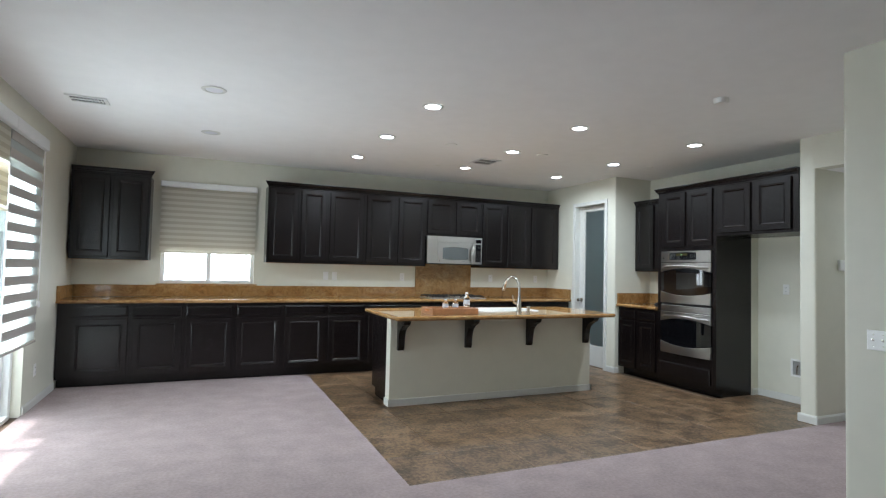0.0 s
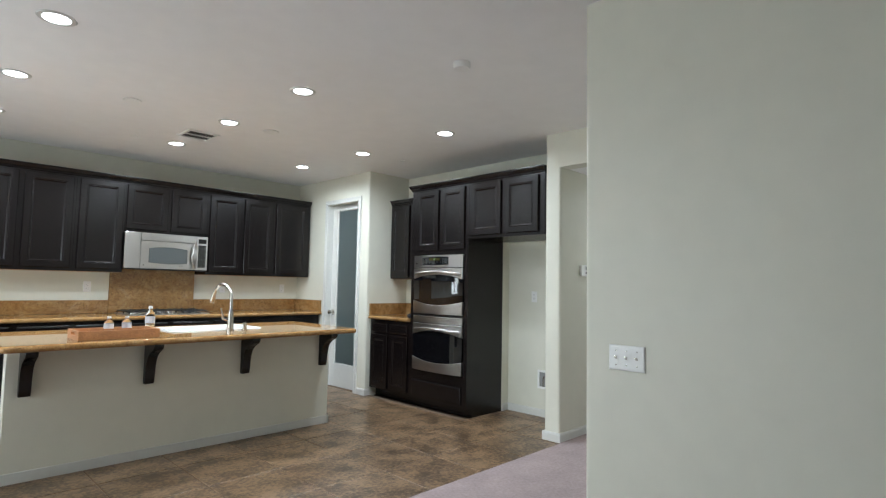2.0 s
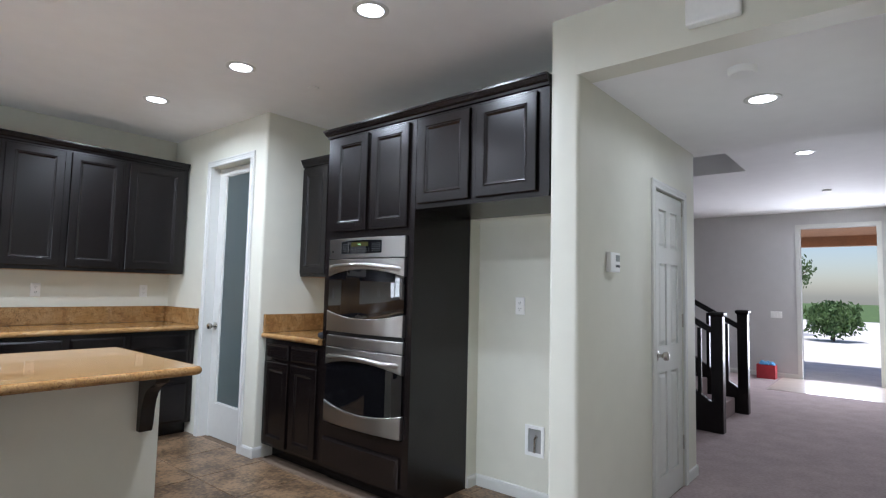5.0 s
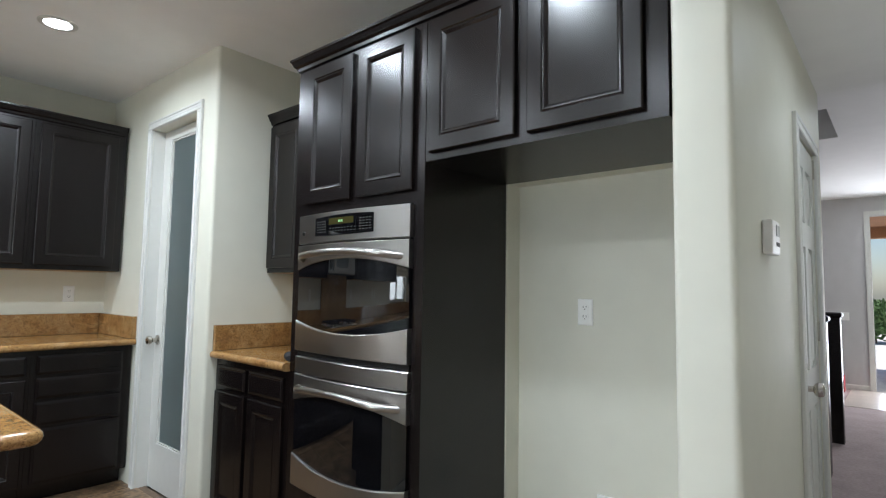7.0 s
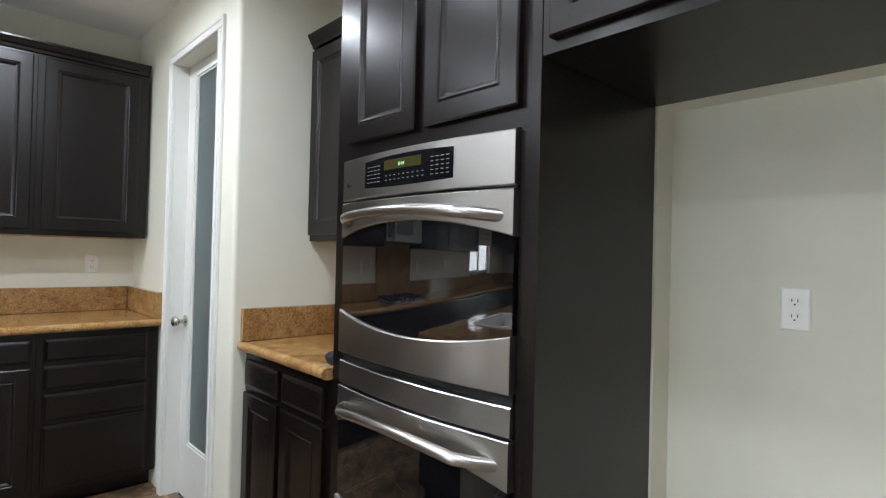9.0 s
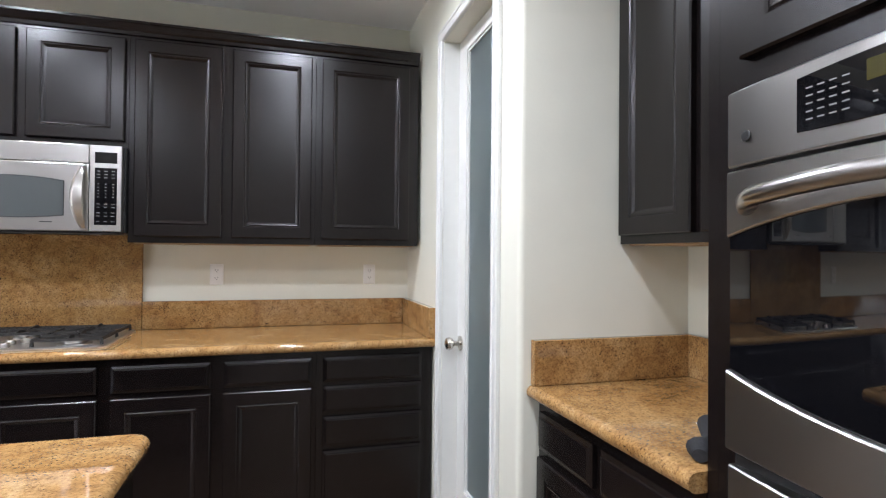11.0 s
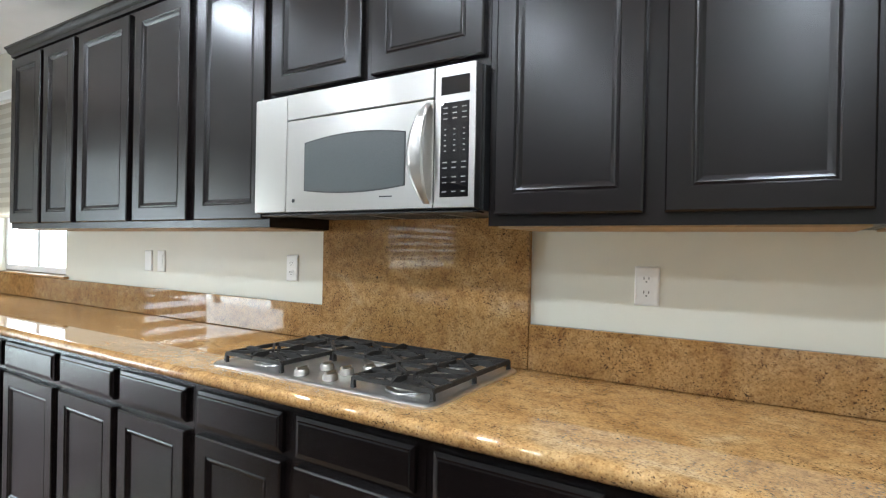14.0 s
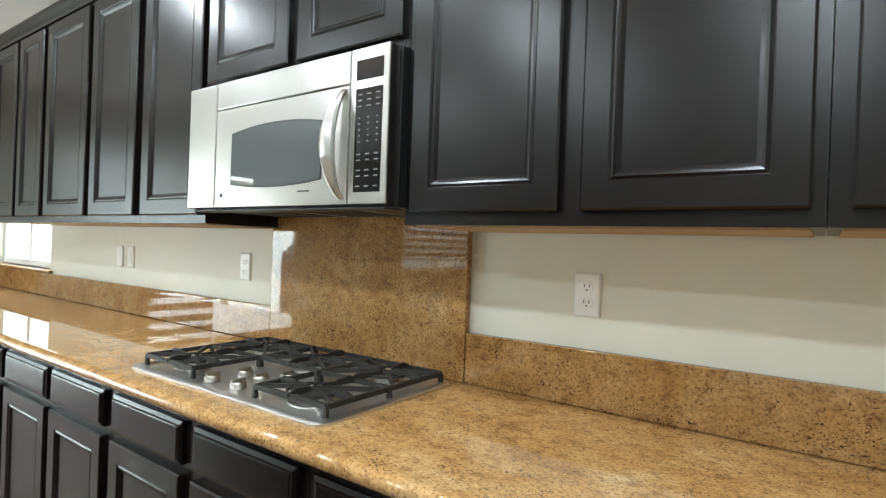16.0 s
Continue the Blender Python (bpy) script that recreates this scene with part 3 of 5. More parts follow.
def round_rect(x0, x1, y0, y1, r, z, inset=0.0, n=5):
    x0, x1, y0, y1, r = x0 + inset, x1 - inset, y0 + inset, y1 - inset, max(r - inset, 0.002)
    pts = []
    for cx, cy, a0 in ((x1 - r, y1 - r, 0), (x0 + r, y1 - r, 90), (x0 + r, y0 + r, 180), (x1 - r, y0 + r, 270)):
        for k in range(n + 1):
            a = radians(a0 + 90 * k / n)
            pts.append((cx + r * math.cos(a), cy + r * math.sin(a), z))
    return pts


IX = (1.57, 4.005, 4.45, 5.515)
SK = (2.63, 3.31, 4.885, 5.30)
bm = B()
outer = [round_rect(*IX, 0.045, z, -o) for o, z in edge_profile(0.02, 0.845, 0.885)] + [round_rect(*IX, 0.045, 0.885, 0.026)]
inner = [round_rect(*SK, 0.04, 0.845), round_rect(*SK, 0.04, 0.885)]
vo = [[bm.verts.new(p) for p in loop] for loop in outer]
vi = [[bm.verts.new(p) for p in loop] for loop in inner]
for group in (vo, vi):
    for a, b in zip(group, group[1:]):
        for i in range(len(a)):
            j = (i + 1) % len(a)
            bm.faces.new((a[i], a[j], b[j], b[i]))
for a, b in ((vo[0], vi[0]), (vo[-1], vi[-1])):
    ed = [bm.edges.get((l[i], l[(i + 1) % len(l)])) for l in (a, b) for i in range(len(l))]
    bmesh.ops.triangle_fill(bm, use_beauty=True, edges=ed)
tagged(obj("island_countertop", bm, GRAN, True), "golden brown polished granite island top with rounded edge", "countertop")
bm = B()
loops = [round_rect(*SK, 0.04, 0.8857, -0.028), round_rect(*SK, 0.04, 0.891, -0.026), round_rect(*SK, 0.04, 0.894, -0.018), round_rect(*SK, 0.04, 0.894, -0.004), round_rect(*SK, 0.04, 0.888, 0.006), round_rect(*SK, 0.04, 0.70, 0.014), round_rect(*SK, 0.05, 0.68, 0.03), round_rect(*SK, 0.05, 0.672, 0.07)]
rings(bm, loops, False, True)
sink = tagged(obj("kitchen_sink", bm, SINK, True), "white drop-in kitchen sink with a raised rim in the island top", "sink")
part("drain", lathe(B(), [(0.045, 0), (0.045, 0.004), (0.03, 0.006), (0.02, 0.003)], (2.97, 5.1, 0.6725)), NICKEL, sink, "steel drain", True)

faucet = thing("faucet", (3.02, 4.80, 0.885), "tall brushed nickel gooseneck kitchen faucet on the island", "faucet")
part("base", lathe(B(), [(0.030, 0), (0.030, 0.006), (0.026, 0.010), (0.024, 0.05), (0.020, 0.13), (0.0155, 0.16), (0.014, 0.17)], (3.02, 4.80, 0.8855)), NICKEL, faucet, "", True)
arc = [(3.02, 4.80, 1.05), (3.02, 4.80, 1.14)] + [(3.02 - 0.025 * (1 - math.cos(a)), 4.81 + 0.095 * (1 - math.cos(a)), 1.15 + 0.095 * math.sin(a)) for a in (math.pi * k / 14 for k in range(1, 13))]
part("spout", tube(B(), arc, 0.0125, 12), NICKEL, faucet, "", True)
e = Vector(arc[-1])
part("spray_head", tube(B(), [e, e + Vector((-0.004, 0.016, -0.03)), e + Vector((-0.008, 0.032, -0.075)), e + Vector((-0.010, 0.038, -0.095))], [0.014, 0.016, 0.02, 0.019], 12), NICKEL, faucet, "", True)
part("lever", tube(B(), [(3.0, 4.81, 0.97), (2.965, 4.81, 0.98), (2.955, 4.81, 1.02), (2.945, 4.81, 1.06)], [0.013, 0.011, 0.007, 0.006], 10), NICKEL, faucet, "", True)
tagged(obj("soap_dispenser", lathe(B(), [(0.022, 0), (0.022, 0.004), (0.016, 0.008), (0.016, 0.045), (0.019, 0.048), (0.019, 0.055), (0.012, 0.058)], (3.15, 4.825, 0.8855)), NICKEL, True), "short brushed nickel air gap cap beside the faucet", "sink fitting")

# tray and bottles
tray = thing("serving_tray", (2.18, 4.72, 0.885), "tan wooden serving tray on the island", "tray")
tx0, tx1, ty0, ty1, tz = 1.96, 2.43, 4.57, 4.86, 0.8855
part("bottom", box(B(), tx0 + 0.012, tx1 - 0.012, ty0 + 0.012, ty1 - 0.012, tz, tz + 0.01), WOOD, tray)
for b in ((tx0, tx1, ty0, ty0 + 0.012), (tx0, tx1, ty1 - 0.012, ty1)):
    part("long_side", box(B(), *b, tz, tz + 0.058, bevel=0.002), WOOD, tray)
for x in (tx0, tx1 - 0.012):
    bm = B()
    yc = (ty0 + ty1) / 2
    y0, y1 = ty0 + 0.0125, ty1 - 0.0125
    for b in ((y0, y1, 0, 0.026), (y0, yc - 0.05, 0.026, 0.046), (yc + 0.05, y1, 0.026, 0.046), (y0, y1, 0.046, 0.058)):
        box(bm, x, x + 0.012, b[0], b[1], tz + b[2], tz + b[3])
    part("short_side", bm, WOOD, tray, "side with a cut handle slot")


def bottle(x, y, z, h, r, label):
    b = thing("water_bottle", (x, y, z), label, "bottle", "water bottles on the island")
    part("shell", lathe(B(), [(r * 0.8, 0), (r, 0.006), (r, h * 0.28), (r * 0.94, h * 0.32), (r, h * 0.36), (r, h * 0.62), (r * 0.93, h * 0.70), (r * 0.6, h * 0.82), (r * 0.36, h * 0.88), (r * 0.36, h * 0.91)], (x, y, z), 18), BOTTLE, b, "", True)
    part("label_band", lathe(B(), [(r * 1.012, h * 0.37), (r * 1.012, h * 0.61)], (x, y, z), 18, False, False), LABEL, b, "pale printed label", True)
    part("cap", lathe(B(), [(r * 0.42, h * 0.90), (r * 0.44, h * 0.91), (r * 0.44, h * 0.985), (r * 0.40, h)], (x, y, z), 16), CAP, b, "white screw cap", True)


bottle(2.17, 4.76, 0.8965, 0.125, 0.029, "small clear plastic water bottle standing in the tray")
bottle(2.28, 4.77, 0.8965, 0.125, 0.029, "small clear plastic water bottle standing in the tray")
bottle(2.47, 4.91, 0.8860, 0.195, 0.032, "clear plastic water bottle with pale label beside the tray")


# ---- appliances ----
def bowed(bm, u0, u1, bottom, top, d0, bulge, thick, f, n=18, lip=0.003, span=None):
    """A panel that bows out in plan; bottom and top are heights as functions of s (0 to 1)."""
    loops = []
    for k in range(n + 1):
        s = k / n
        u = u0 + (u1 - u0) * s
        q = (u - span[0]) / (span[1] - span[0]) if span else s
        b = d0 + bulge * (1 - (2 * q - 1) ** 2)
        zb, zt = bottom(s), top(s)
        loops.append([f(u, d0 - 0.01, zb), f(u, b + thick - lip, zb), f(u, b + thick, zb + lip), f(u, b + thick, zt - lip), f(u, b + thick - lip, zt), f(u, d0 - 0.01, zt)])
    return rings(bm, loops)


def level(z):
    return lambda s: z


def bend(z, rise):
    return lambda s: z + rise * (1 - (2 * s - 1) ** 2)


def words(name, text, size, f, u, d, z, mat, parent, flip=1):
    """Lettering as a flat mesh that stands on a face."""
    cu = bpy.data.curves.new(name, "FONT")
    cu.body, cu.size, cu.align_x = text, size, "CENTER"
    tmp = bpy.data.objects.new(name, cu)
    me = bpy.data.meshes.new_from_object(tmp)
    bpy.data.objects.remove(tmp)
    bm = B()
    bm.from_mesh(me)
    for v in bm.verts:
        v.co = f(u + flip * v.co.x, d, z + v.co.y)
    return part(name, bm, mat, parent)


oven = thing("double_wall_oven", (5.03, 4.49, 0.398), "stainless steel double wall oven with black glass doors", "oven")
o0, o1 = 4.152, 4.847
fo2 = W(5.03)
part("case", box(B(), o0 + 0.003, o1 - 0.003, -0.55, 0.004, 0.398, 1.578, fo2), BLACK, oven, "black oven case")
control = part("control_panel", bowed(B(), o0, o1, level(1.452), level(1.578), 0.004, 0.028, 0.014, fo2), STEEL, oven, "brushed steel control panel", True)
part("control_glass", bowed(B(), 4.327, 4.702, bend(1.480, -0.004), bend(1.557, 0.006), 0.004, 0.028, 0.0155, fo2, 18, 0.001, (o0, o1)), BLACKGLASS, control, "black glass display with keys", True)


def face(u):
    """How far the control panel stands out at u."""
    return 0.004 + 0.028 * (1 - (2 * (u - o0) / (o1 - o0) - 1) ** 2) + 0.0155


part("display", bowed(B(), 4.440, 4.600, level(1.523), level(1.550), 0.004, 0.028, 0.0159, fo2, 8, 0.0004, (o0, o1)), material("display_green", (0.045, 0.040, 0.012), 0.15), control, "dim olive clock display")
words("clock_digits", "8:44", 0.015, fo2, 4.52, face(4.52) + 0.0012, 1.530, CLOCK, control, -1)
bm = B()
for cx in (4.340, 4.358, 4.376, 4.394, 4.622, 4.640, 4.658, 4.676):
    for cz in (1.494, 1.505, 1.516, 1.527, 1.538):
        box(bm, cx, cx + 0.010, 0.030, face(cx + 0.005) + 0.0006, cz, cz + 0.0018, fo2)
for k in range(9):
    for cz in (1.494, 1.506):
        cx = 4.430 + 0.0195 * k
        box(bm, cx, cx + 0.006, 0.030, face(cx + 0.003) + 0.0006, cz, cz + 0.002, fo2)
tagged(part("key_markings", bm, MARK, control), "pale key markings", kind="stuff")
part("badge", lathe(B(), [(0.009, 0), (0.009, -0.002), (0.007, -0.003)], (5.003, 4.80, 1.497), 16, axis="x"), BLACK, control, "small round dark badge")


def oven_door(z_top, z_strip, z_glass, z_bottom):
    door = part("oven_door", bowed(B(), o0, o1, bend(z_strip, 0.045), level(z_top), 0.006, 0.028, 0.014, fo2), STEEL, oven, "steel door with a black glass window", True)
    part("glass", bowed(B(), o0 + 0.001, o1 - 0.001, level(z_glass - 0.05), level(z_strip + 0.048), 0.004, 0.026, 0.010, fo2), BLACKGLASS, door, "black glass window", True)
    part("lower_panel", bowed(B(), o0, o1, level(z_bottom), bend(z_glass, -0.040), 0.006, 0.028, 0.016, fo2), STEEL, door, "curved steel lower panel", True)
    pts = []
    for k in range(17):
        s = k / 16
        out = 0.028 * (1 - (2 * s - 1) ** 2) + 0.058 * min(1, math.sin(math.pi * min(max(s, 0.0), 1.0)) * 3.2) + 0.012
        pts.append(fo2(o0 + 0.035 + (o1 - o0 - 0.07) * s, out, z_top - 0.062 + 0.022 * (1 - (2 * s - 1) ** 2)))
    rad = [0.016 if k in (0, 16) else 0.0135 + 0.002 * abs(k - 8) / 8 for k in range(17)]
    part("handle", tube(B(), pts, rad, 14), STEEL, door, "bowed brushed steel handle", True)


oven_door(1.445, 1.336, 1.113, 0.982)
part("trim_strip", bowed(B(), o0, o1, level(0.885), level(0.955), 0.004, 0.028, 0.012, fo2), STEEL, oven, "steel strip between the ovens", True)
oven_door(0.879, 0.765, 0.534, 0.402)

mw = thing("microwave", (3.2, 6.94, 1.385), "stainless steel over-range microwave under the short cabinet", "microwave")
fm = S(6.79)
part("case", box(B(), 2.80, 3.612, -0.325, -0.002, 1.384, 1.762, fm), BLACK, mw, "black microwave case")
part("side_panel", box(B(), 2.770, 2.919, 0, 0.036, 1.389, 1.762, fm, 0.004), STEELV, mw, "plain steel end panel")
part("vent_panel", box(B(), 2.921, 3.479, 0, 0.036, 1.682, 1.762, fm, 0.003), STEELV, mw, "plain steel vent panel")
mdoor = part("door", box(B(), 2.921, 3.479, 0, 0.036, 1.389, 1.679, fm, 0.003), STEELV, mw, "steel door with an arched window")
arch = [(3.005 + 0.38 * s, 1.458 - 0.012 * (1 - (2 * s - 1) ** 2)) for s in (k / 14 for k in range(15))] + [(3.385 - 0.38 * s, 1.600 + 0.016 * (1 - (2 * s - 1) ** 2)) for s in (k / 14 for k in range(15))]
part("window", prism(B(), arch, 0.030, 0.0375, fm), GREYGLASS, mdoor, "grey mesh glass window")
big = [(u + (u - 3.195) * 0.022, z + (z - 1.53) * 0.05) for u, z in arch]
part("window_rim", prism(B(), big, 0.030, 0.0366, fm), BLACK, mdoor, "thin dark window rim")
loops = []
for k in range(19):
    q = k / 18
    z, bow = 1.402 + 0.268 * q, math.sin(math.pi * q)
    out, left = 0.034 + 0.040 * bow ** 0.6, 3.452 - 0.030 * bow
    loops.append([fm(u, d, z) for u, d in ((left - 0.004, out - 0.004), (left, out + 0.004), (left + 0.010, out + 0.010), (3.466, out + 0.006), (3.470, out), (3.464, out - 0.008), (left + 0.010, out - 0.006))])
part("handle", rings(B(), loops), STEELV, mdoor, "crescent steel handle", True)
words_mark = box(B(), 3.30, 3.345, 0.0362, 0.0372, 1.425, 1.4285, fm)
part("print_mark", words_mark, BLACK, mdoor, "tiny dark print")
part("badge", lathe(B(), [(0.006, 0.0), (0.006, -0.0015), (0.004, -0.002)], (2.955, 6.7538, 1.425), 14, axis="y"), BLACK, mdoor, "small round dark badge")
mpanel = part("control_panel", box(B(), 3.482, 3.605, 0, 0.036, 1.389, 1.762, fm, 0.003), STEELV, mw, "steel control panel")
part("display", box(B(), 3.502, 3.587, 0.034, 0.0372, 1.685, 1.732, fm), BLACKGLASS, mpanel, "dark display window")
part("keypad", box(B(), 3.502, 3.587, 0.034, 0.0370, 1.418, 1.664, fm), BLACKGLASS, mpanel, "black keypad")
bm = B()
for r, z in enumerate((1.650, 1.636, 1.622, 1.594, 1.580, 1.566, 1.552, 1.538, 1.508, 1.494, 1.470, 1.456, 1.432)):
    wide = 0.013 if r < 3 or r > 7 else 0.006
    for c in (3.516, 3.5445, 3.573):
        box(bm, c - wide / 2, c + wide / 2, 0.0368, 0.0376, z - 0.0014, z + 0.0014, fm)
tagged(part("key_markings", bm, MARK, mpanel), "pale key markings", kind="stuff")
for a in (2.93, 3.20):
    fil = part("grease_filter", box(B(), a - 0.008, a + 0.242, -0.27, -0.04, 1.3815, 1.3838, fm), TOPSTEEL, mw, "steel grease filter with dark slots")
    for k in range(9):
        part("slot", box(B(), a + k * 0.027, a + k * 0.027 + 0.016, -0.26, -0.05, 1.3803, 1.3814, fm), SLOT, fil)
part("front_lip", box(B(), 2.80, 3.60, -0.030, 0.030, 1.3782, 1.3835, fm, 0.002), BLACK, mw, "black lower lip")

ck = thing("gas_cooktop", (3.195, 6.825, 0.915), "stainless steel gas cooktop with five burners and cast iron grates", "cooktop")
C0, C1, D0, D1 = 2.79, 3.60, 6.58, 7.075
bm = rings(B(), [round_rect(C0, C1, D0, D1, 0.035, 0.9155), round_rect(C0, C1, D0, D1, 0.035, 0.920), round_rect(C0, C1, D0, D1, 0.035, 0.924, 0.006), round_rect(C0, C1, D0, D1, 0.035, 0.924, 0.022), round_rect(C0, C1, D0, D1, 0.035, 0.919, 0.032)])
part("steel_top", bm, TOPSTEEL, ck, "brushed steel top with raised rim", True)
for x, y, r in ((2.935, 6.70, 0.036), (2.935, 6.955, 0.042), (3.455, 6.70, 0.046), (3.455, 6.955, 0.036), (3.195, 6.93, 0.052)):
    bn = part("burner", lathe(B(), [(r + 0.018, 0), (r + 0.016, 0.004), (r, 0.006), (r, 0.016), (r - 0.004, 0.018)], (x, y, 0.9192), 22), STEELV, ck, "round gas burner", True)
    part("burner_cap", lathe(B(), [(r - 0.001, 0.0182), (r + 0.002, 0.020), (r, 0.026), (r - 0.010, 0.028)], (x, y, 0.9192), 22), IRON, bn, "black burner cap", True)


def bar(bm, p, q, w=0.0055, h=0.0065):
    p, q = Vector(p), Vector(q)
    t = (q - p).normalized()
    s = t.cross(Vector((0, 0, 1))).normalized() * w
    up = s.cross(t).normalized() * h
    rings(bm, [[tuple(c + a * s + b * up) for a, b in ((-1, -1), (1, -1), (0.75, 1), (-0.75, 1))] for c in (p, q)])


def grate(x0, x1, burners, y0=6.625, y1=7.045):
    """A low frame on feet with fingers that point at the burners."""
    bm = B()
    z, w, h = 0.947, 0.0052, 0.0058
    ends = [((x0, y0), (x1, y0)), ((x0, y1), (x1, y1)), ((x0, y0), (x0, y1)), ((x1, y0), (x1, y1))]
    if len(burners) == 2:
        ends.append(((x0, 6.83), (x1, 6.83)))
    for a, b in ends:
        bar(bm, (*a, z), (*b, z), w, h)
    for x, y in ((x0, y0), (x1, y0), (x0, y1), (x1, y1), (x0, 6.83), (x1, 6.83)):
        rings(bm, [[(x + a * s, y + b * s, zz) for a, b in ((-1, -1), (1, -1), (1, 1), (-1, 1))] for s, zz in ((0.0055, 0.9195), (0.0045, z))])
    for bx, by in burners:
        lo, hi = (max(y0, by - 0.13), min(y1, by + 0.13))
        for ex, ey in ((x0, lo + 0.02), (x1, lo + 0.02), (x0, hi - 0.02), (x1, hi - 0.02), (bx, lo), (bx, hi), (x0, by), (x1, by)):
            c, e = Vector((bx, by, z + 0.006)), Vector((ex, ey, z))
            k = 0.022 / (e - c).length
            bar(bm, c + (e - c) * k, e, 0.0042, 0.0055)
        for ex, ey in ((x0, by), (x1, by), (bx, lo), (bx, hi)):
            t = (Vector((bx, by, z)) - Vector((ex, ey, z))).normalized()
            bar(bm, Vector((ex, ey, z)) - t * 0.006, Vector((ex, ey, z + 0.010)) + t * 0.016, 0.0048, 0.0048)
            bar(bm, Vector((ex, ey, z + 0.010)) + t * 0.016, Vector((ex, ey, z + 0.007)) + t * 0.060, 0.0042, 0.0048)
        rings(bm, [[(bx + r * math.cos(a), by + r * math.sin(a), zz) for a in (2 * math.pi * q / 16 for q in range(16))] for r, zz in ((0.062, z - 0.004), (0.068, z - 0.004), (0.067, z + 0.003), (0.063, z + 0.003), (0.062, z - 0.004))], False, False)
    part("grate", bm, IRON, ck, "black cast iron grate")


grate(2.815, 3.060, [(2.935, 6.70), (2.935, 6.955)])
grate(3.330, 3.575, [(3.455, 6.70), (3.455, 6.955)])
grate(3.066, 3.324, [(3.195, 6.93)], 6.835)
for x, y in ((3.12, 6.645), (3.225, 6.65), (3.13, 6.735), (3.215, 6.725), (3.25, 6.785)):
    bm = lathe(B(), [(0.021, 0), (0.022, 0.002), (0.0215, 0.013), (0.018, 0.018), (0.006, 0.019)], (x, y, 0.9192), 18)
    box(bm, x - 0.0045, x + 0.0045, y - 0.019, y + 0.019, 0.934, 0.943, bevel=0.0015)
    part("knob", bm, KNOBMETAL, ck, "brushed metal burner knob", True)

# ---- doors, casings, trim ----


def casing(f, u0, u1, top, name, label, w=0.062, t=0.016):
    c = thing(name, f((u0 + u1) / 2, 0, 0), label, "door casing", kind="structure")
    for a, b, z0, z1 in ((u0 - w, u0, 0.0, top), (u1, u1 + w, 0.0, top), (u0 - w, u1 + w, top, top + w)):
        bm = rect_rings(B(), a, b, z0, z1, [(0, 0), (0, t - 0.004), (0.004, t), (0.014, t), (0.018, t - 0.004), (0.022, t - 0.003)], f, 0.001)
        part("casing_board", bm, TRIM, c)
    return c


def knob(parent, f, u, z, s=1):
    k = part("door_knob", lathe_f(f, u, z, [(0.032, 0), (0.032, 0.006), (0.012, 0.010), (0.011, 0.034), (0.022, 0.040), (0.028, 0.052), (0.025, 0.066), (0.012, 0.072)]), NICKEL, parent, "round brushed nickel knob", True)
    return k


def lathe_f(f, u, z, prof, n=18):
    return rings(B(), [[f(u + r * math.cos(a), d, z + r * math.sin(a)) for a in (2 * math.pi * k / n for k in range(n))] for r, d in prof])


# pantry door, set back in its opening
fp = W(4.965)
casing(fp, 5.79, 6.415, 2.255, "door_casing", "white painted casing round the pantry door", 0.054)
pd = thing("pantry_door", (5.04, 6.09, 0), "white pantry door with a tall frosted glass pane, closed", "door")
fpd = W(5.055)
for nm, a, b, z0, z1 in (("stile", 5.794, 5.865, 0.012, 2.25), ("stile", 6.310, 6.411, 0.012, 2.25), ("top_rail", 5.865, 6.310, 2.19, 2.25), ("bottom_rail", 5.865, 6.310, 0.012, 0.285)):
    part(nm, box(B(), a, b, -0.018, 0.018, z0, z1, fpd), TRIM, pd)
bm = B()
for a, b, z0, z1 in ((5.865, 5.875, 0.285, 2.19), (6.300, 6.310, 0.285, 2.19), (5.875, 6.300, 0.285, 0.295), (5.875, 6.300, 2.18, 2.19)):
    box(bm, a, b, -0.010, 0.012, z0, z1, fpd)
part("glazing_bead", bm, TRIM, pd)
part("frosted_pane", box(B(), 5.876, 6.299, -0.004, 0.004, 0.296, 2.179, fpd), FROST, pd, "tall frosted glass pane")
knob(pd, W(5.037), 6.362, 0.915)
structure("door_jamb", wall_boxes([(4.966, 5.085, 6.4125, 6.4148, 0, 2.25)]), TRIM, "white painted pantry door jamb", "trim")


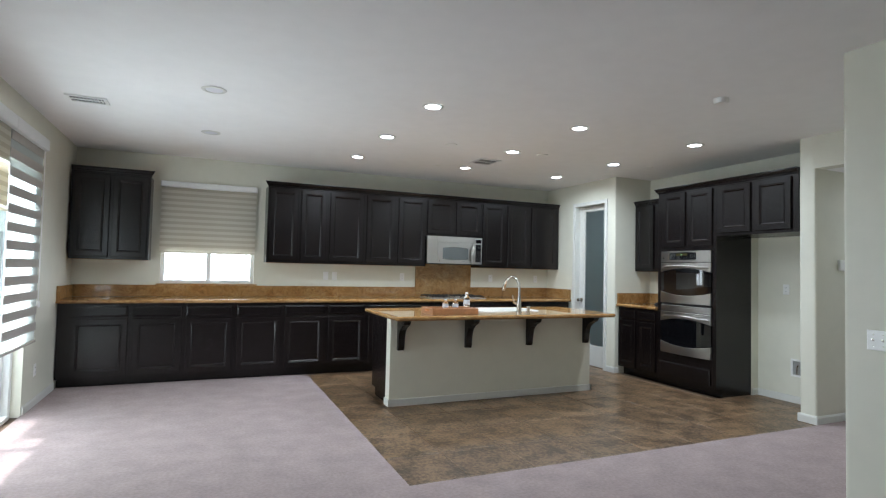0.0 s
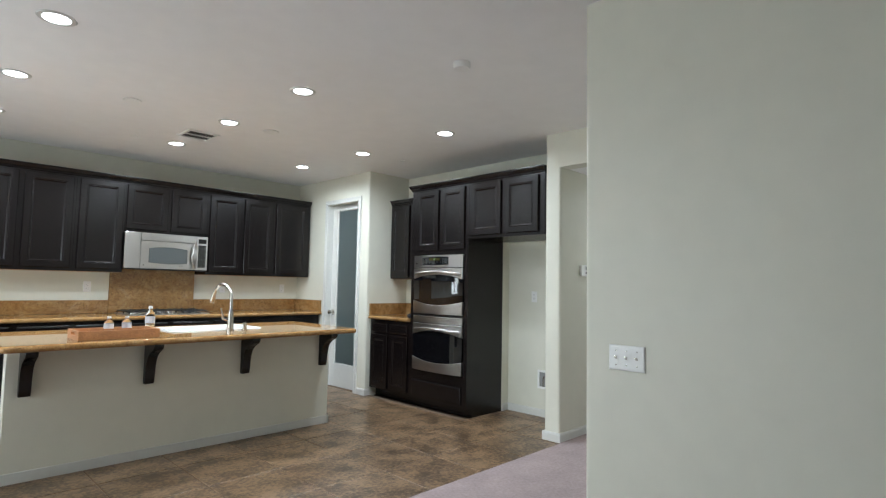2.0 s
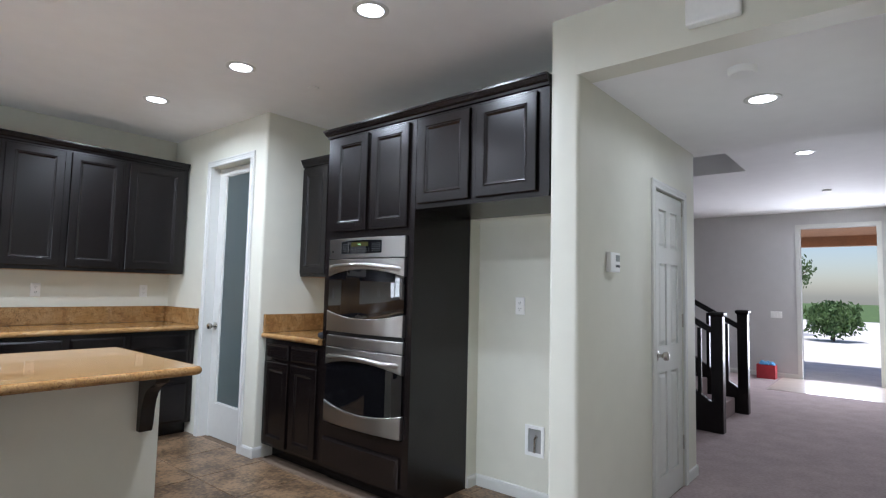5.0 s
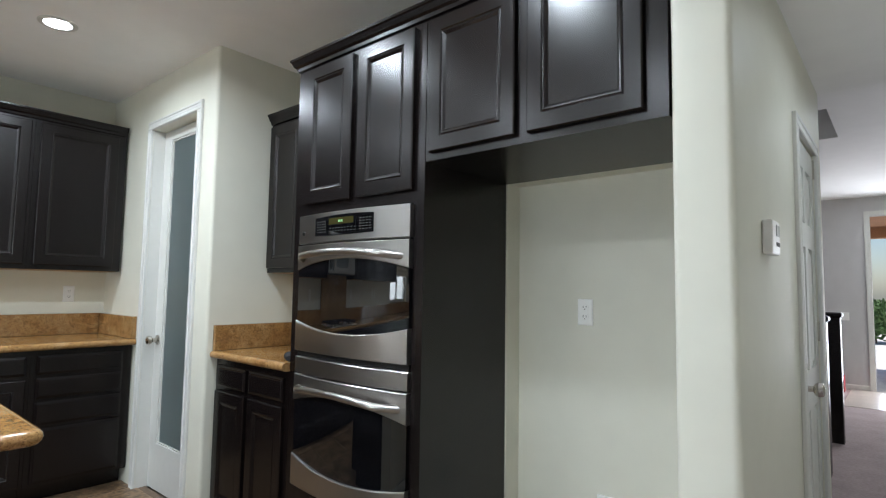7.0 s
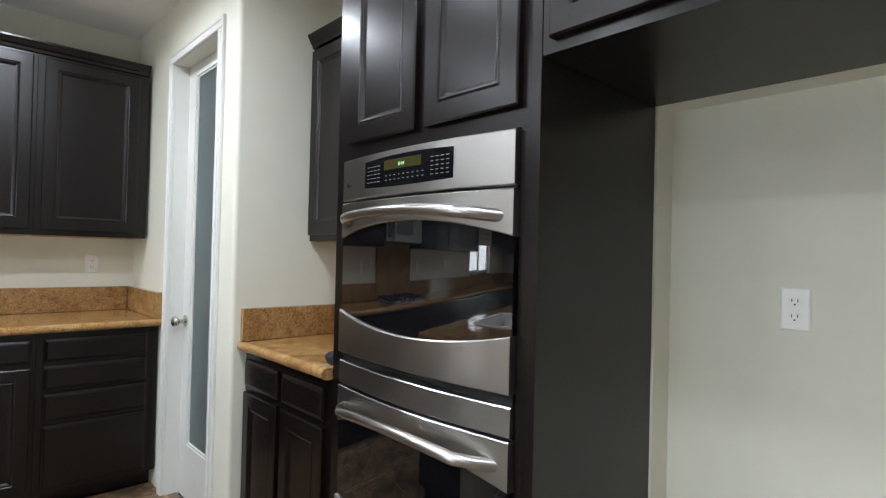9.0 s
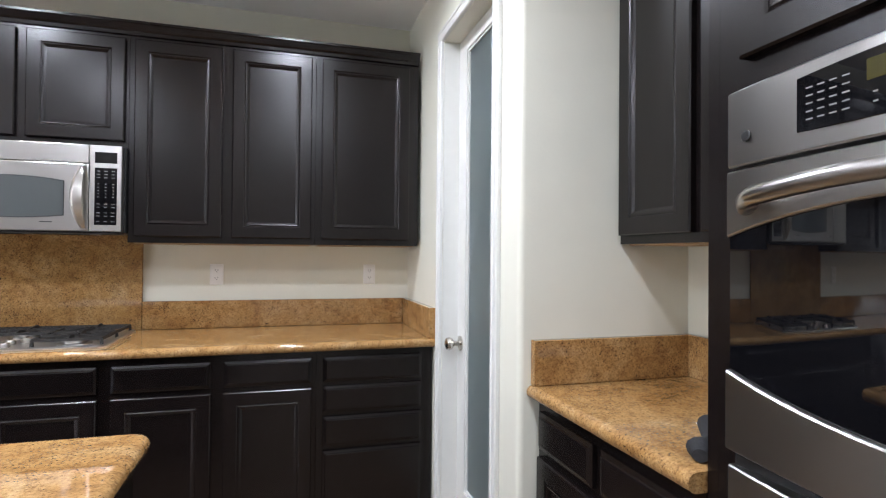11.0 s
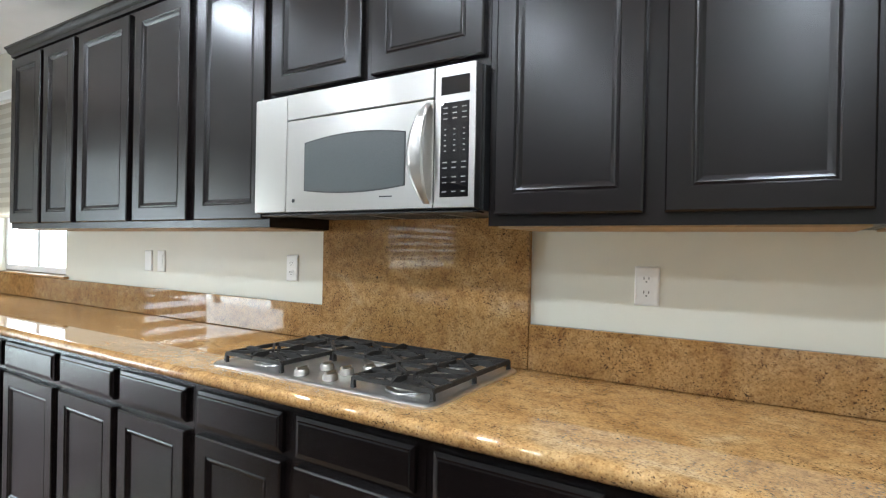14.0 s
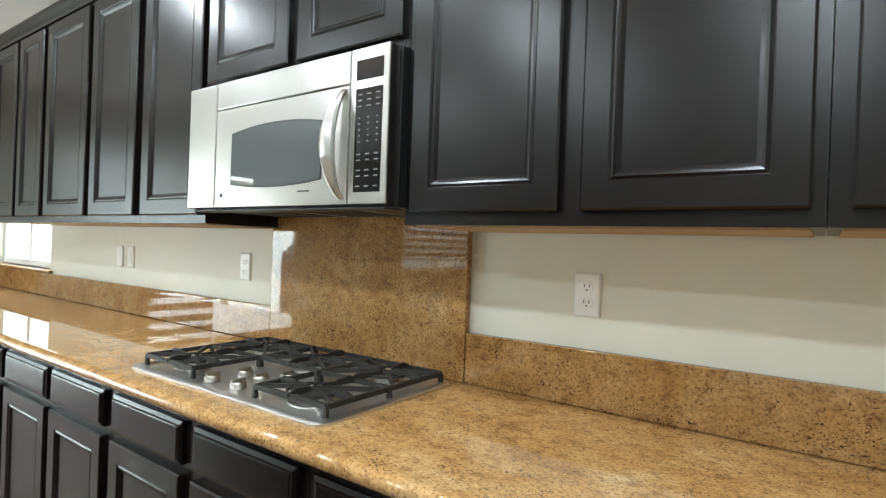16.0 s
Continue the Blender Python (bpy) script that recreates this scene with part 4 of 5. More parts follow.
def six_panel(name, label, f, u0, u1, z1, knob_u):
    d = thing(name, f((u0 + u1) / 2, 0, 0), label, "door")
    part("slab", box(B(), u0, u1, -0.03, -0.009, 0.012, z1, f), TRIM, d)
    w = u1 - u0
    st, mid = 0.088, 0.075
    rows = [(0.17, 0.79), (0.95, 1.46), (1.56, z1 - 0.105)]
    bm = B()
    box(bm, u0, u0 + st, -0.009, 0.004, 0.012, z1, f)
    box(bm, u1 - st, u1, -0.009, 0.004, 0.012, z1, f)
    uc = (u0 + u1) / 2
    edges = [0.012] + [z for r in rows for z in r] + [z1]
    for a, b in zip(edges[::2], edges[1::2]):
        box(bm, u0 + st, u1 - st, -0.009, 0.004, a, b, f)
    for a, b in rows:
        box(bm, uc - mid / 2, uc + mid / 2, -0.009, 0.004, a, b, f)
    part("rails_and_stiles", bm, TRIM, d)
    for a, b in rows:
        for p, q in ((u0 + st, uc - mid / 2), (uc + mid / 2, u1 - st)):
            part("panel", rect_rings(B(), p, q, a, b, [(0.0, 0), (0.012, 0.001), (0.030, 0.010), (0.036, 0.011)], f, -0.0088), TRIM, d)
    knob(d, f, knob_u, 0.90)
    for z in (0.25, 1.05, 1.80):
        part("hinge", box(B(), u1 - 0.004 if knob_u < uc else u0 - 0.008, u1 + 0.008 if knob_u < uc else u0 + 0.004, 0.0, 0.012, z, z + 0.09, f), NICKEL, d, "metal hinge")
    return d


six_panel("closet_door", "white six panel closet door in the hallway, closed", S(3.078), 6.052, 6.598, 1.903, 6.105)
casing(S(3.07), 6.04, 6.61, 1.915, "door_casing", "white painted casing round the closet door", 0.05)
six_panel("hall_door", "white panel door round the corner of the hallway", N(1.872), 3.875, 4.585, 2.02, 3.945)
casing(N(1.88), 3.86, 4.60, 2.04, "door_casing", "white painted casing round the hall door", 0.055)


def base(name, f, u0, u1, label="white painted baseboard"):
    bm = rings(B(), [[f(u, d, z) for d, z in ((0.0, 0.0), (0.012, 0.0), (0.012, 0.066), (0.008, 0.078), (0.004, 0.082), (0.0, 0.082))] for u in (u0, u1)])
    return structure(name, bm, TRIM, label, "baseboard")


base("baseboard", W(4.9645), 5.59, 5.735)
base("baseboard", S(5.5895), 4.955, 5.03)
base("baseboard", W(5.6695), 3.222, 4.090)
base("baseboard", S(4.0915), 5.57, 5.657)
base("baseboard", N(3.2205), 5.04, 5.655)
base("baseboard", W(5.0295), 3.06, 3.232)
base("baseboard", S(3.0695), 5.02, 5.988)
base("baseboard", S(3.0695), 6.662, 6.895)
base("baseboard", E_(6.8905), 3.06, 3.22)
base("baseboard", W(3.3195), -7.98, 1.876)
base("baseboard", N(1.8805), 4.66, 12.7)
base("baseboard", E_(-1.3245), 5.55, 6.55)
base("baseboard", W(12.7195), 3.15, 8.27)

# ---- window, sliding door and shades ----
win = thing("window_1", (0.02, 7.2, 1.05), "white vinyl sliding window over the counter", "window", kind="structure")
fw = S(7.22)
for a, b, z0, z1 in ((-0.45, -0.41, 1.07, 2.24), (0.55, 0.59, 1.07, 2.24), (-0.41, 0.55, 1.07, 1.11), (-0.41, 0.55, 2.20, 2.24), (0.045, 0.095, 1.11, 2.20)):
    part("window_frame", box(B(), a, b, -0.03, 0.03, z0, z1, fw, 0.004), VINYL, win)
for a, b in ((-0.41, 0.045), (0.095, 0.55)):
    p = part("pane", box(B(), a, b, -0.004, 0.004, 1.11, 2.20, fw), PANE, win)
    p.visible_shadow = False
part("window_sill", box(B(), -0.49, 0.63, -0.06, 0.115, 1.053, 1.068, fw, 0.004), GRAN, win, "golden granite window sill")


def zebra(name, label, f, u0, u1, z0, z1, pitch, opaque, mats, sheer, cassette=0.085, fill=0.5):
    """A banded roller shade: solid bands in front of a sheer sheet."""
    s = thing(name, f((u0 + u1) / 2, 0, z1), label, "window shade")
    part("cassette", box(B(), u0 - 0.01, u1 + 0.01, 0.004, 0.075, z1 - cassette, z1, f, 0.012), VINYL, s, "white shade cassette")
    z, k = z1 - cassette, 0
    while z - pitch * fill > z0 + 0.02:
        part("slat", box(B(), u0, u1, 0.036, 0.0385, z - pitch * fill, z, f), mats[k % len(mats)], s)
        z -= pitch
        k += 1
    if sheer:
        part("sheer", box(B(), u0 + 0.001, u1 - 0.001, 0.030, 0.0312, z0 + 0.02, z1 - cassette, f), sheer, s, "sheer translucent sheet")
    part("bottom_bar", box(B(), u0, u1, 0.026, 0.044, z0, z0 + 0.022, f, 0.004), mats[0], s)
    return s


zebra("roller_shade", "cream banded shade half lowered over the window", S(7.13), -0.465, 0.592, 1.43, 2.275, 0.0335, 1, (BLIND, BLINDB), BLINDB, 0.07, 0.985)
fl = E_(-1.325)
sh = zebra("roller_shade", "grey and sheer banded shade lowered over the sliding door", fl, 4.83, 5.69, 0.60, 2.36, 0.135, 1, (BLINDG,), SHEER, 0.10, 0.52)
cord = [fl(5.740, 0.03, 2.28), fl(5.748, 0.03, 1.6), fl(5.752, 0.03, 0.95)]
part("cord", tube(B(), cord, 0.003, 6), PLATE, sh, "thin white bead cord")
part("cord", tube(B(), [fl(5.764, 0.03, 2.28), fl(5.768, 0.03, 1.6), fl(5.764, 0.03, 0.95)], 0.003, 6), PLATE, sh, "thin white bead cord")
part("cord_weight", lathe_f(lambda u, d, z: fl(u, d, z), 5.758, 0.92, [(0.022, 0.018), (0.03, 0.022), (0.03, 0.038), (0.022, 0.042)]), PLATE, sh, "white cord tensioner")
zebra("roller_shade", "cream banded shade half raised over the sliding door", fl, 3.50, 4.81, 1.65, 2.36, 0.0335, 1, (BLIND, BLINDB), BLINDB, 0.10, 0.985)

slider = thing("door_1", (-1.435, 4.6, 0), "white vinyl sliding glass patio door", "door", kind="structure")
fs = E_(-1.435)
for a, b, z0, z1, d in ((3.66, 3.72, 0, 2.10, 0.04), (5.47, 5.53, 0, 2.10, 0.04), (3.72, 5.47, 2.05, 2.10, 0.04), (3.72, 5.47, 0.0, 0.035, 0.05)):
    part("door_frame", box(B(), a, b, -d, d, z0, z1, fs, 0.004), VINYL, slider)
for a, b, off in ((3.725, 4.63, 0.015), (4.56, 5.465, -0.02)):
    sash = part("sash", box(B(), a, a + 0.07, off - 0.015, off + 0.015, 0.04, 2.045, fs), VINYL, slider)
    part("sash", box(B(), b - 0.07, b, off - 0.015, off + 0.015, 0.04, 2.045, fs), VINYL, slider)
    part("sash", box(B(), a + 0.07, b - 0.07, off - 0.015, off + 0.015, 0.04, 0.11, fs), VINYL, slider)
    part("sash", box(B(), a + 0.07, b - 0.07, off - 0.015, off + 0.015, 1.98, 2.045, fs), VINYL, slider)
    p = part("pane", box(B(), a + 0.07, b - 0.07, off - 0.003, off + 0.003, 0.11, 1.98, fs), PANE, slider)
    p.visible_shadow = False

win3 = thing("window_3", (-1.435, 0.3, 0.88), "white vinyl living room window with a banded shade", "window", kind="structure")
for a, b, z0, z1 in ((-0.78, -0.74, 0.88, 2.20), (1.34, 1.38, 0.88, 2.20), (-0.74, 1.34, 0.88, 0.92), (-0.74, 1.34, 2.16, 2.20), (0.28, 0.32, 0.92, 2.16)):
    part("window_frame", box(B(), a, b, -0.03, 0.03, z0, z1, fs, 0.004), VINYL, win3)
for a, b in ((-0.74, 0.28), (0.32, 1.34)):
    p = part("pane", box(B(), a, b, -0.004, 0.004, 0.92, 2.16, fs), PANE, win3)
    p.visible_shadow = False
zebra("roller_shade", "grey and sheer banded shade on the living room window", fl, -0.80, 1.40, 1.06, 2.28, 0.125, 1, (BLINDG,), SHEER, 0.085, 0.5)

# ---- ceiling fittings ----


def can_light(x, y, z=CH, on=True, watts=14.0):
    c = thing("recessed_light", (x, y, z), "round recessed ceiling light, lit, with a white trim ring" if on else "round flush ceiling light, switched off", "ceiling light", "recessed ceiling lights")
    part("trim_ring", lathe(B(), [(0.060, -0.001), (0.064, -0.006), (0.084, -0.005), (0.088, -0.001)], (x, y, z), 28, False, False), TRIM, c, "white trim ring", True)
    part("lens", lathe(B(), [(0.061, -0.001), (0.061, -0.004), (0.045, -0.0045)], (x, y, z), 28), LAMPON if on else LAMPOFF, c, "glowing lens" if on else "dull lens")
    if on:
        l = lamp("can_lamp", "AREA", watts, look((x, y, z - 0.012), (x, y + 0.0001, 0)), (0.13, 0.13), (0.88, 0.965, 1.0), "DISK")
        l.data.spread = radians(165)


for x, y in ((1.635, 3.885), (1.61, 4.99), (1.60, 6.07), (3.03, 3.86), (3.01, 4.97), (2.97, 6.04), (4.405, 3.835), (4.385, 4.97), (4.32, 6.01)):
    can_light(x, y)
for x, y in ((0.05, 4.26), (0.04, 5.67)):
    can_light(x, y, CH, False)
can_light(5.88, 2.46, 2.29, True, 4)
for x in (8.55, 11.8):
    can_light(x, 2.56, CH, True, 6)


def disc(name, x, y, r, h, label, cat, z=CH, mat=None):
    return tagged(obj(name, lathe(B(), [(r, 0), (r, -h * 0.6), (r * 0.86, -h), (r * 0.4, -h)][::1], (x, y, z - 0.001), 26), mat or PLATE, True), label, cat)


disc("smoke_detector", 3.41, 2.73, 0.052, 0.036, "round white smoke detector on the ceiling", "smoke detector")
disc("smoke_detector", 5.40, 2.46, 0.060, 0.03, "round white smoke detector on the hallway ceiling", "smoke detector", 2.29)
disc("cover_plate", 2.29, 4.98, 0.062, 0.010, "round white blank cover on the ceiling", "cover plate")
disc("cover_plate", 3.375, 4.95, 0.066, 0.012, "round white blank cover on the ceiling", "cover plate")
disc("sprinkler_cap", 2.61, 6.06, 0.035, 0.008, "small round sprinkler cover on the ceiling", "sprinkler")
disc("sprinkler_cap", 4.86, 4.89, 0.035, 0.008, "small round sprinkler cover on the ceiling", "sprinkler")
disc("smoke_detector", 10.75, 2.57, 0.05, 0.02, "round white detector on the entry ceiling", "smoke detector")


def vent(x0, x1, y0, y1, n, label, lean=1):
    v = thing("ceiling_vent", ((x0 + x1) / 2, (y0 + y1) / 2, CH), label, "vent")
    part("backing", box(B(), x0 + 0.02, x1 - 0.02, y0 + 0.02, y1 - 0.02, CH - 0.003, CH - 0.001), SLOT, v, "dark opening")
    bm = B()
    for b in ((x0, x1, y0, y0 + 0.025), (x0, x1, y1 - 0.025, y1), (x0, x0 + 0.025, y0 + 0.025, y1 - 0.025), (x1 - 0.025, x1, y0 + 0.025, y1 - 0.025)):
        box(bm, *b, CH - 0.012, CH - 0.001)
    part("frame", bm, PLATE, v)
    for k in range(n):
        x = x0 + 0.03 + (x1 - x0 - 0.06) * (k + 0.5) / n
        bm = rings(B(), [[(x - lean * 0.006, y, CH - 0.003), (x - lean * 0.006 + 0.002, y, CH - 0.003), (x + lean * 0.006 + 0.002, y, CH - 0.012), (x + lean * 0.006, y, CH - 0.012)] for y in (y0 + 0.024, y1 - 0.024)])
        part("slat", bm, PLATE, v)
    part("cross_bar", box(B(), x0 + 0.025, x1 - 0.025, (y0 + y1) / 2 - 0.006, (y0 + y1) / 2 + 0.006, CH - 0.013, CH - 0.004), PLATE, v)


vent(-1.00, -0.72, 4.885, 5.075, 9, "white slotted air vent in the ceiling near the patio door")
vent(2.855, 3.130, 5.415, 5.70, 9, "white square air vent in the kitchen ceiling", -1)

# ---- wall plates and small fittings ----


def plate(f, u, z, kind, label, gangs=1, h=0.108):
    w = 0.066 + 0.046 * (gangs - 1)
    p = thing("outlet" if kind == "outlet" else "light_switch", f(u, 0, z - h / 2), label, "wall outlet" if kind == "outlet" else "light switch")
    part("cover_plate", rect_rings(B(), u - w / 2, u + w / 2, z - h / 2, z + h / 2, [(0, 0), (0, 0.003), (0.004, 0.006), (0.01, 0.0065)], f, 0.0008), PLATE, p)
    for g in range(gangs):
        c = u + 0.046 * (g - (gangs - 1) / 2)
        if kind == "outlet":
            for dz in (-0.0195, 0.0195):
                s = part("socket", prism(B(), [(c + 0.0165 * math.cos(a) , z + dz + 0.0135 * math.sin(a)) for a in (2 * math.pi * k / 14 for k in range(14))], 0.006, 0.0095, f), PLATE, p)
                for du in (-0.0065, 0.0065):
                    part("slot", box(B(), c + du - 0.001, c + du + 0.001, 0.0096, 0.0102, z + dz - 0.001, z + dz + 0.007, f), SLOT, s)
                part("slot", box(B(), c - 0.002, c + 0.002, 0.0096, 0.0102, z + dz - 0.009, z + dz - 0.005, f), SLOT, s)
        elif kind == "rocker":
            part("rocker", box(B(), c - 0.0165, c + 0.0165, 0.006, 0.010, z - 0.033, z + 0.033, f, 0.0015), PLATE, p)
        elif kind == "toggle":
            part("toggle_collar", box(B(), c - 0.006, c + 0.006, 0.0064, 0.0082, z - 0.013, z + 0.013, f), PLATE, p)
            part("toggle", rings(B(), [[f(c + a, 0.008, z + b) for a, b in ((-0.0045, -0.006), (0.0045, -0.006), (0.0045, 0.004), (-0.0045, 0.004))], [f(c + a, 0.021, z + 0.006 + b) for a, b in ((-0.0035, -0.003), (0.0035, -0.003), (0.0035, 0.003), (-0.0035, 0.003))]]), NICKEL, p)
            for dz in (-0.030, 0.030):
                part("screw", lathe_f(f, c, z + dz, [(0.0032, 0.006), (0.0032, 0.0074), (0.002, 0.0078)], 10), NICKEL, p)
    return p


fk = S(7.13)
plate(fk, 1.49, 1.19, "blank", "white blank plate under the wall cabinets")
plate(fk, 1.605, 1.19, "rocker", "white rocker switch under the wall cabinets")
plate(fk, 2.55, 1.19, "outlet", "white outlet beside the tall backsplash")
plate(fk, 3.952, 1.19, "outlet", "white duplex outlet over the granite backsplash")
plate(fk, 4.745, 1.19, "outlet", "white duplex outlet over the granite backsplash near the pantry")
plate(W(5.67), 3.77, 1.175, "outlet", "white duplex outlet in the refrigerator recess")
plate(E_(-1.325), 5.88, 0.33, "outlet", "white duplex outlet low on the wall by the patio door")
plate(W(3.32), 1.668, 0.98, "toggle", "white triple toggle switch on the living room wall", 3, 0.106)
plate(W(12.72), 3.42, 0.98, "rocker", "white triple switch plate by the front door", 3)
plate(W(12.72), 4.9, 0.33, "outlet", "white outlet low on the entry wall")

wb = thing("water_supply_box", (5.66, 3.655, 0.29), "white recessed water supply box low in the refrigerator recess", "supply box")
f6 = W(5.67)
for a, b, z0, z1 in ((3.59, 3.61, 0.28, 0.46), (3.70, 3.72, 0.28, 0.46), (3.61, 3.70, 0.28, 0.30), (3.61, 3.70, 0.44, 0.46)):
    part("box_frame", box(B(), a, b, 0.0005, 0.010, z0, z1, f6), PLATE, wb)
part("box_back", box(B(), 3.61, 3.70, 0.0005, 0.002, 0.30, 0.44, f6), BOXGREY, wb, "grey box inside")
part("valve", tube(B(), [f6(3.655, 0.008, 0.30), f6(3.655, 0.008, 0.38), f6(3.64, 0.010, 0.40)], [0.006, 0.006, 0.011], 10), NICKEL, wb, "small metal valve", True)

th = thing("thermostat", (5.39, 3.05, 1.38), "white wall thermostat with a small grey display", "thermostat")
f7 = S(3.07)
part("housing", box(B(), 5.335, 5.455, 0.001, 0.028, 1.375, 1.475, f7, 0.006), PLATE, th)
part("display", box(B(), 5.395, 5.445, 0.027, 0.0292, 1.43, 1.462, f7), material("lcd_grey", (0.25, 0.27, 0.25), 0.3), th, "grey display")
part("button_row", box(B(), 5.395, 5.445, 0.027, 0.0290, 1.40, 1.412, f7), SLOT, th, "dark buttons")
tagged(obj("door_chime", box(B(), 2.385, 2.585, 0.001, 0.05, 2.355, 2.475, W(5.03), 0.008), PLATE), "white plastic door chime box above the hallway opening", "door chime")

# black cloth pouch and a paper sheet left on the small counter
sheet = tagged(obj("paper_sheet", box(B(), 5.215, 5.42, 4.93, 5.15, 0.9158, 0.9166), PLATE), "white paper sheet lying on the small counter", "paper")
bm = B()
loops = []
for k in range(13):
    s = k / 12
    c = Vector((5.20 - 0.155 * s, 5.085 - 0.140 * s, 0.9168))
    side = Vector((0.68, -0.73, 0)) * (0.008 + 0.022 * math.cos(math.pi * s) ** 2 * min(1, 8 * s + 0.3) * min(1, 8 - 8 * s + 0.3))
    hgt = 0.012 + 0.034 * math.cos(math.pi * s) ** 2 * min(1, 8 * s + 0.4) * min(1, 8 - 8 * s + 0.4)
    loops.append([tuple(c + side * math.cos(a) + Vector((0, 0, hgt * (0.5 + 0.5 * math.sin(a))))) for a in (2 * math.pi * q / 12 for q in range(12))])
rings(bm, loops)
tagged(obj("cloth_pouch", bm, material("black_fabric", (0.016, 0.016, 0.018), 0.85, noise_scale=30, amount=0.3, bump=0.4, bump_scale=150), True), "soft black fabric pouch lying on the small counter", "pouch")

# ---- hallway end: stairs, entry ----
stairs = thing("staircase", (8.81, 4.4, 0), "carpeted stairs with black newel posts and railings", "staircase")
for k in range(9):
    part("step", box(B(), 8.32, 9.30, 3.32 + 0.27 * k, 3.32 + 0.27 * (k + 1) + 0.03, 0.012 if k == 0 else 0.18 * k - 0.02, 0.18 * (k + 1), bevel=0.012), CARPET, stairs, "carpeted step")
for x in (8.27, 9.35):
    side = [(3.26, 0.013), (3.26, 0.26), (5.75, 1.93), (5.75, 0.013)]
    part("stringer", rings(B(), [[(x + s * 0.025, y, z) for y, z in side] for s in (-1, 1)]), CAB, stairs, "black painted stringer")
    bm = box(B(), x - 0.05, x + 0.05, 3.19, 3.29, 0.013, 1.07, bevel=0.004)
    newel = part("newel_post", bm, CAB, stairs, "square black newel post")
    part("cap", rings(B(), [[(x + a * r, 3.24 + b * r, z) for a, b in ((-1, -1), (1, -1), (1, 1), (-1, 1))] for r, z in ((0.05, 1.07), (0.066, 1.085), (0.066, 1.105), (0.05, 1.115))]), CAB, newel)
    rail = [(3.29, 0.94), (5.75, 2.33)]
    part("handrail", rings(B(), [[(x + a, y, z + b) for a, b in ((-0.03, -0.03), (0.03, -0.03), (0.022, 0.03), (-0.022, 0.03))] for y, z in rail]), CAB, stairs, "black handrail")
    for k in range(12):
        y = 3.40 + 0.19 * k
        t = (y - 3.26) / 2.49
        part("baluster", box(B(), x - 0.016, x + 0.016, y - 0.016, y + 0.016, 0.26 + 1.67 * t - 0.005, 0.90 + 1.43 * t - 0.02), CAB, stairs)

bag = thing("red_gift_bag", (12.46, 3.5, 0.012), "small red paper bag with blue tissue on the entry carpet", "bag")
part("bag_body", rings(B(), [[(x, y, z) for x, y in ((12.37, 3.40), (12.55, 3.40), (12.55, 3.65), (12.37, 3.65))] for z in (0.0125, 0.22)], True, False), RED, bag)
bm = B()
for k in range(14):
    x, y = 12.41 + random.random() * 0.10, 3.45 + random.random() * 0.15
    rings(bm, [[(x + r * math.cos(a), y + r * math.sin(a), z) for a in (0, 1.3, 2.5, 3.8, 5.1)] for r, z in ((0.035, 0.17), (0.045, 0.23), (0.015, 0.25 + 0.03 * random.random()))])
part("tissue", bm, BLUE, bag, "crumpled blue tissue")
structure("entry_tile", wall_boxes([(11.3, 12.72, 1.89, 3.35, 0.0125, 0.016)]), material("entry_stone", (0.42, 0.36, 0.31), 0.3, noise_scale=5, amount=0.15), "pale entry floor tile inside the front door", "floor")
fd = thing("door_2", (12.8, 2.62, 0), "open front doorway with a white frame", "door", kind="structure")
for a, b, z0, z1 in ((2.09, 2.15, 0, 2.33), (3.085, 3.145, 0, 2.33), (2.09, 3.145, 2.33, 2.39)):
    part("door_frame", box(B(), a, b, 0.001, 0.018, z0, z1, W(12.72)), TRIM, fd)
win2 = thing("window_2", (9.3, 8.33, 0.9), "window with a banded shade behind the stairs", "window", kind="structure")
for a, b, z0, z1 in ((8.0, 8.05, 0.9, 2.1), (10.55, 10.6, 0.9, 2.1), (8.05, 10.55, 0.9, 0.95), (8.05, 10.55, 2.05, 2.1)):
    part("window_frame", box(B(), a, b, 8.30, 8.36, z0, z1), VINYL, win2)
zebra("roller_shade", "grey and sheer banded shade over the window behind the stairs", S(8.28), 7.98, 10.62, 0.95, 2.15, 0.12, 1, (BLINDG,), SHEER, 0.07, 0.5)

# ---- outside ----
structure("ground", wall_boxes([(-150, 150, -150, 150, -0.30, -0.16)]), GRASS, "lawn and open ground round the house", "ground")
structure("patio", wall_boxes([(-5.0, -1.497, 1.5, 8.0, -0.159, -0.05)]), CONCRETE, "pale concrete patio slab", "patio")
structure("path", wall_boxes([(12.88, 40.0, -6.0, 7.5, -0.159, -0.02)]), CONCRETE, "pale concrete front path", "path")
structure("porch_roof", wall_boxes([(12.88, 15.2, 0.5, 5.0, 2.40, 2.75), (15.0, 15.2, 0.5, 5.0, 2.22, 2.40)]), STUCCO, "orange stucco porch roof beam outside the front door", "porch")


def fence(name, along, at, u0, u1, label):
    f = along(at)
    fc = thing(name, f((u0 + u1) / 2, 0, -0.16), label, "fence")
    me = None
    n = int((u1 - u0) / 0.15)
    for k in range(n):
        a = u0 + k * 0.15
        part("board", box(B(), a, a + 0.143, 0, 0.018 + 0.006 * (k % 2), -0.155, 1.70 + 0.01 * ((k * 7) % 3), f), FENCE, fc)
    for z in (0.2, 1.35):
        part("rail", box(B(), u0, u1, -0.06, -0.002, z, z + 0.09, f), FENCE, fc)


fence("fence", S, 9.6, -6.0, 3.0, "weathered pale wooden board fence behind the kitchen")
fence("fence", E_, -6.2, 0.0, 9.6, "weathered pale wooden board fence beside the patio")


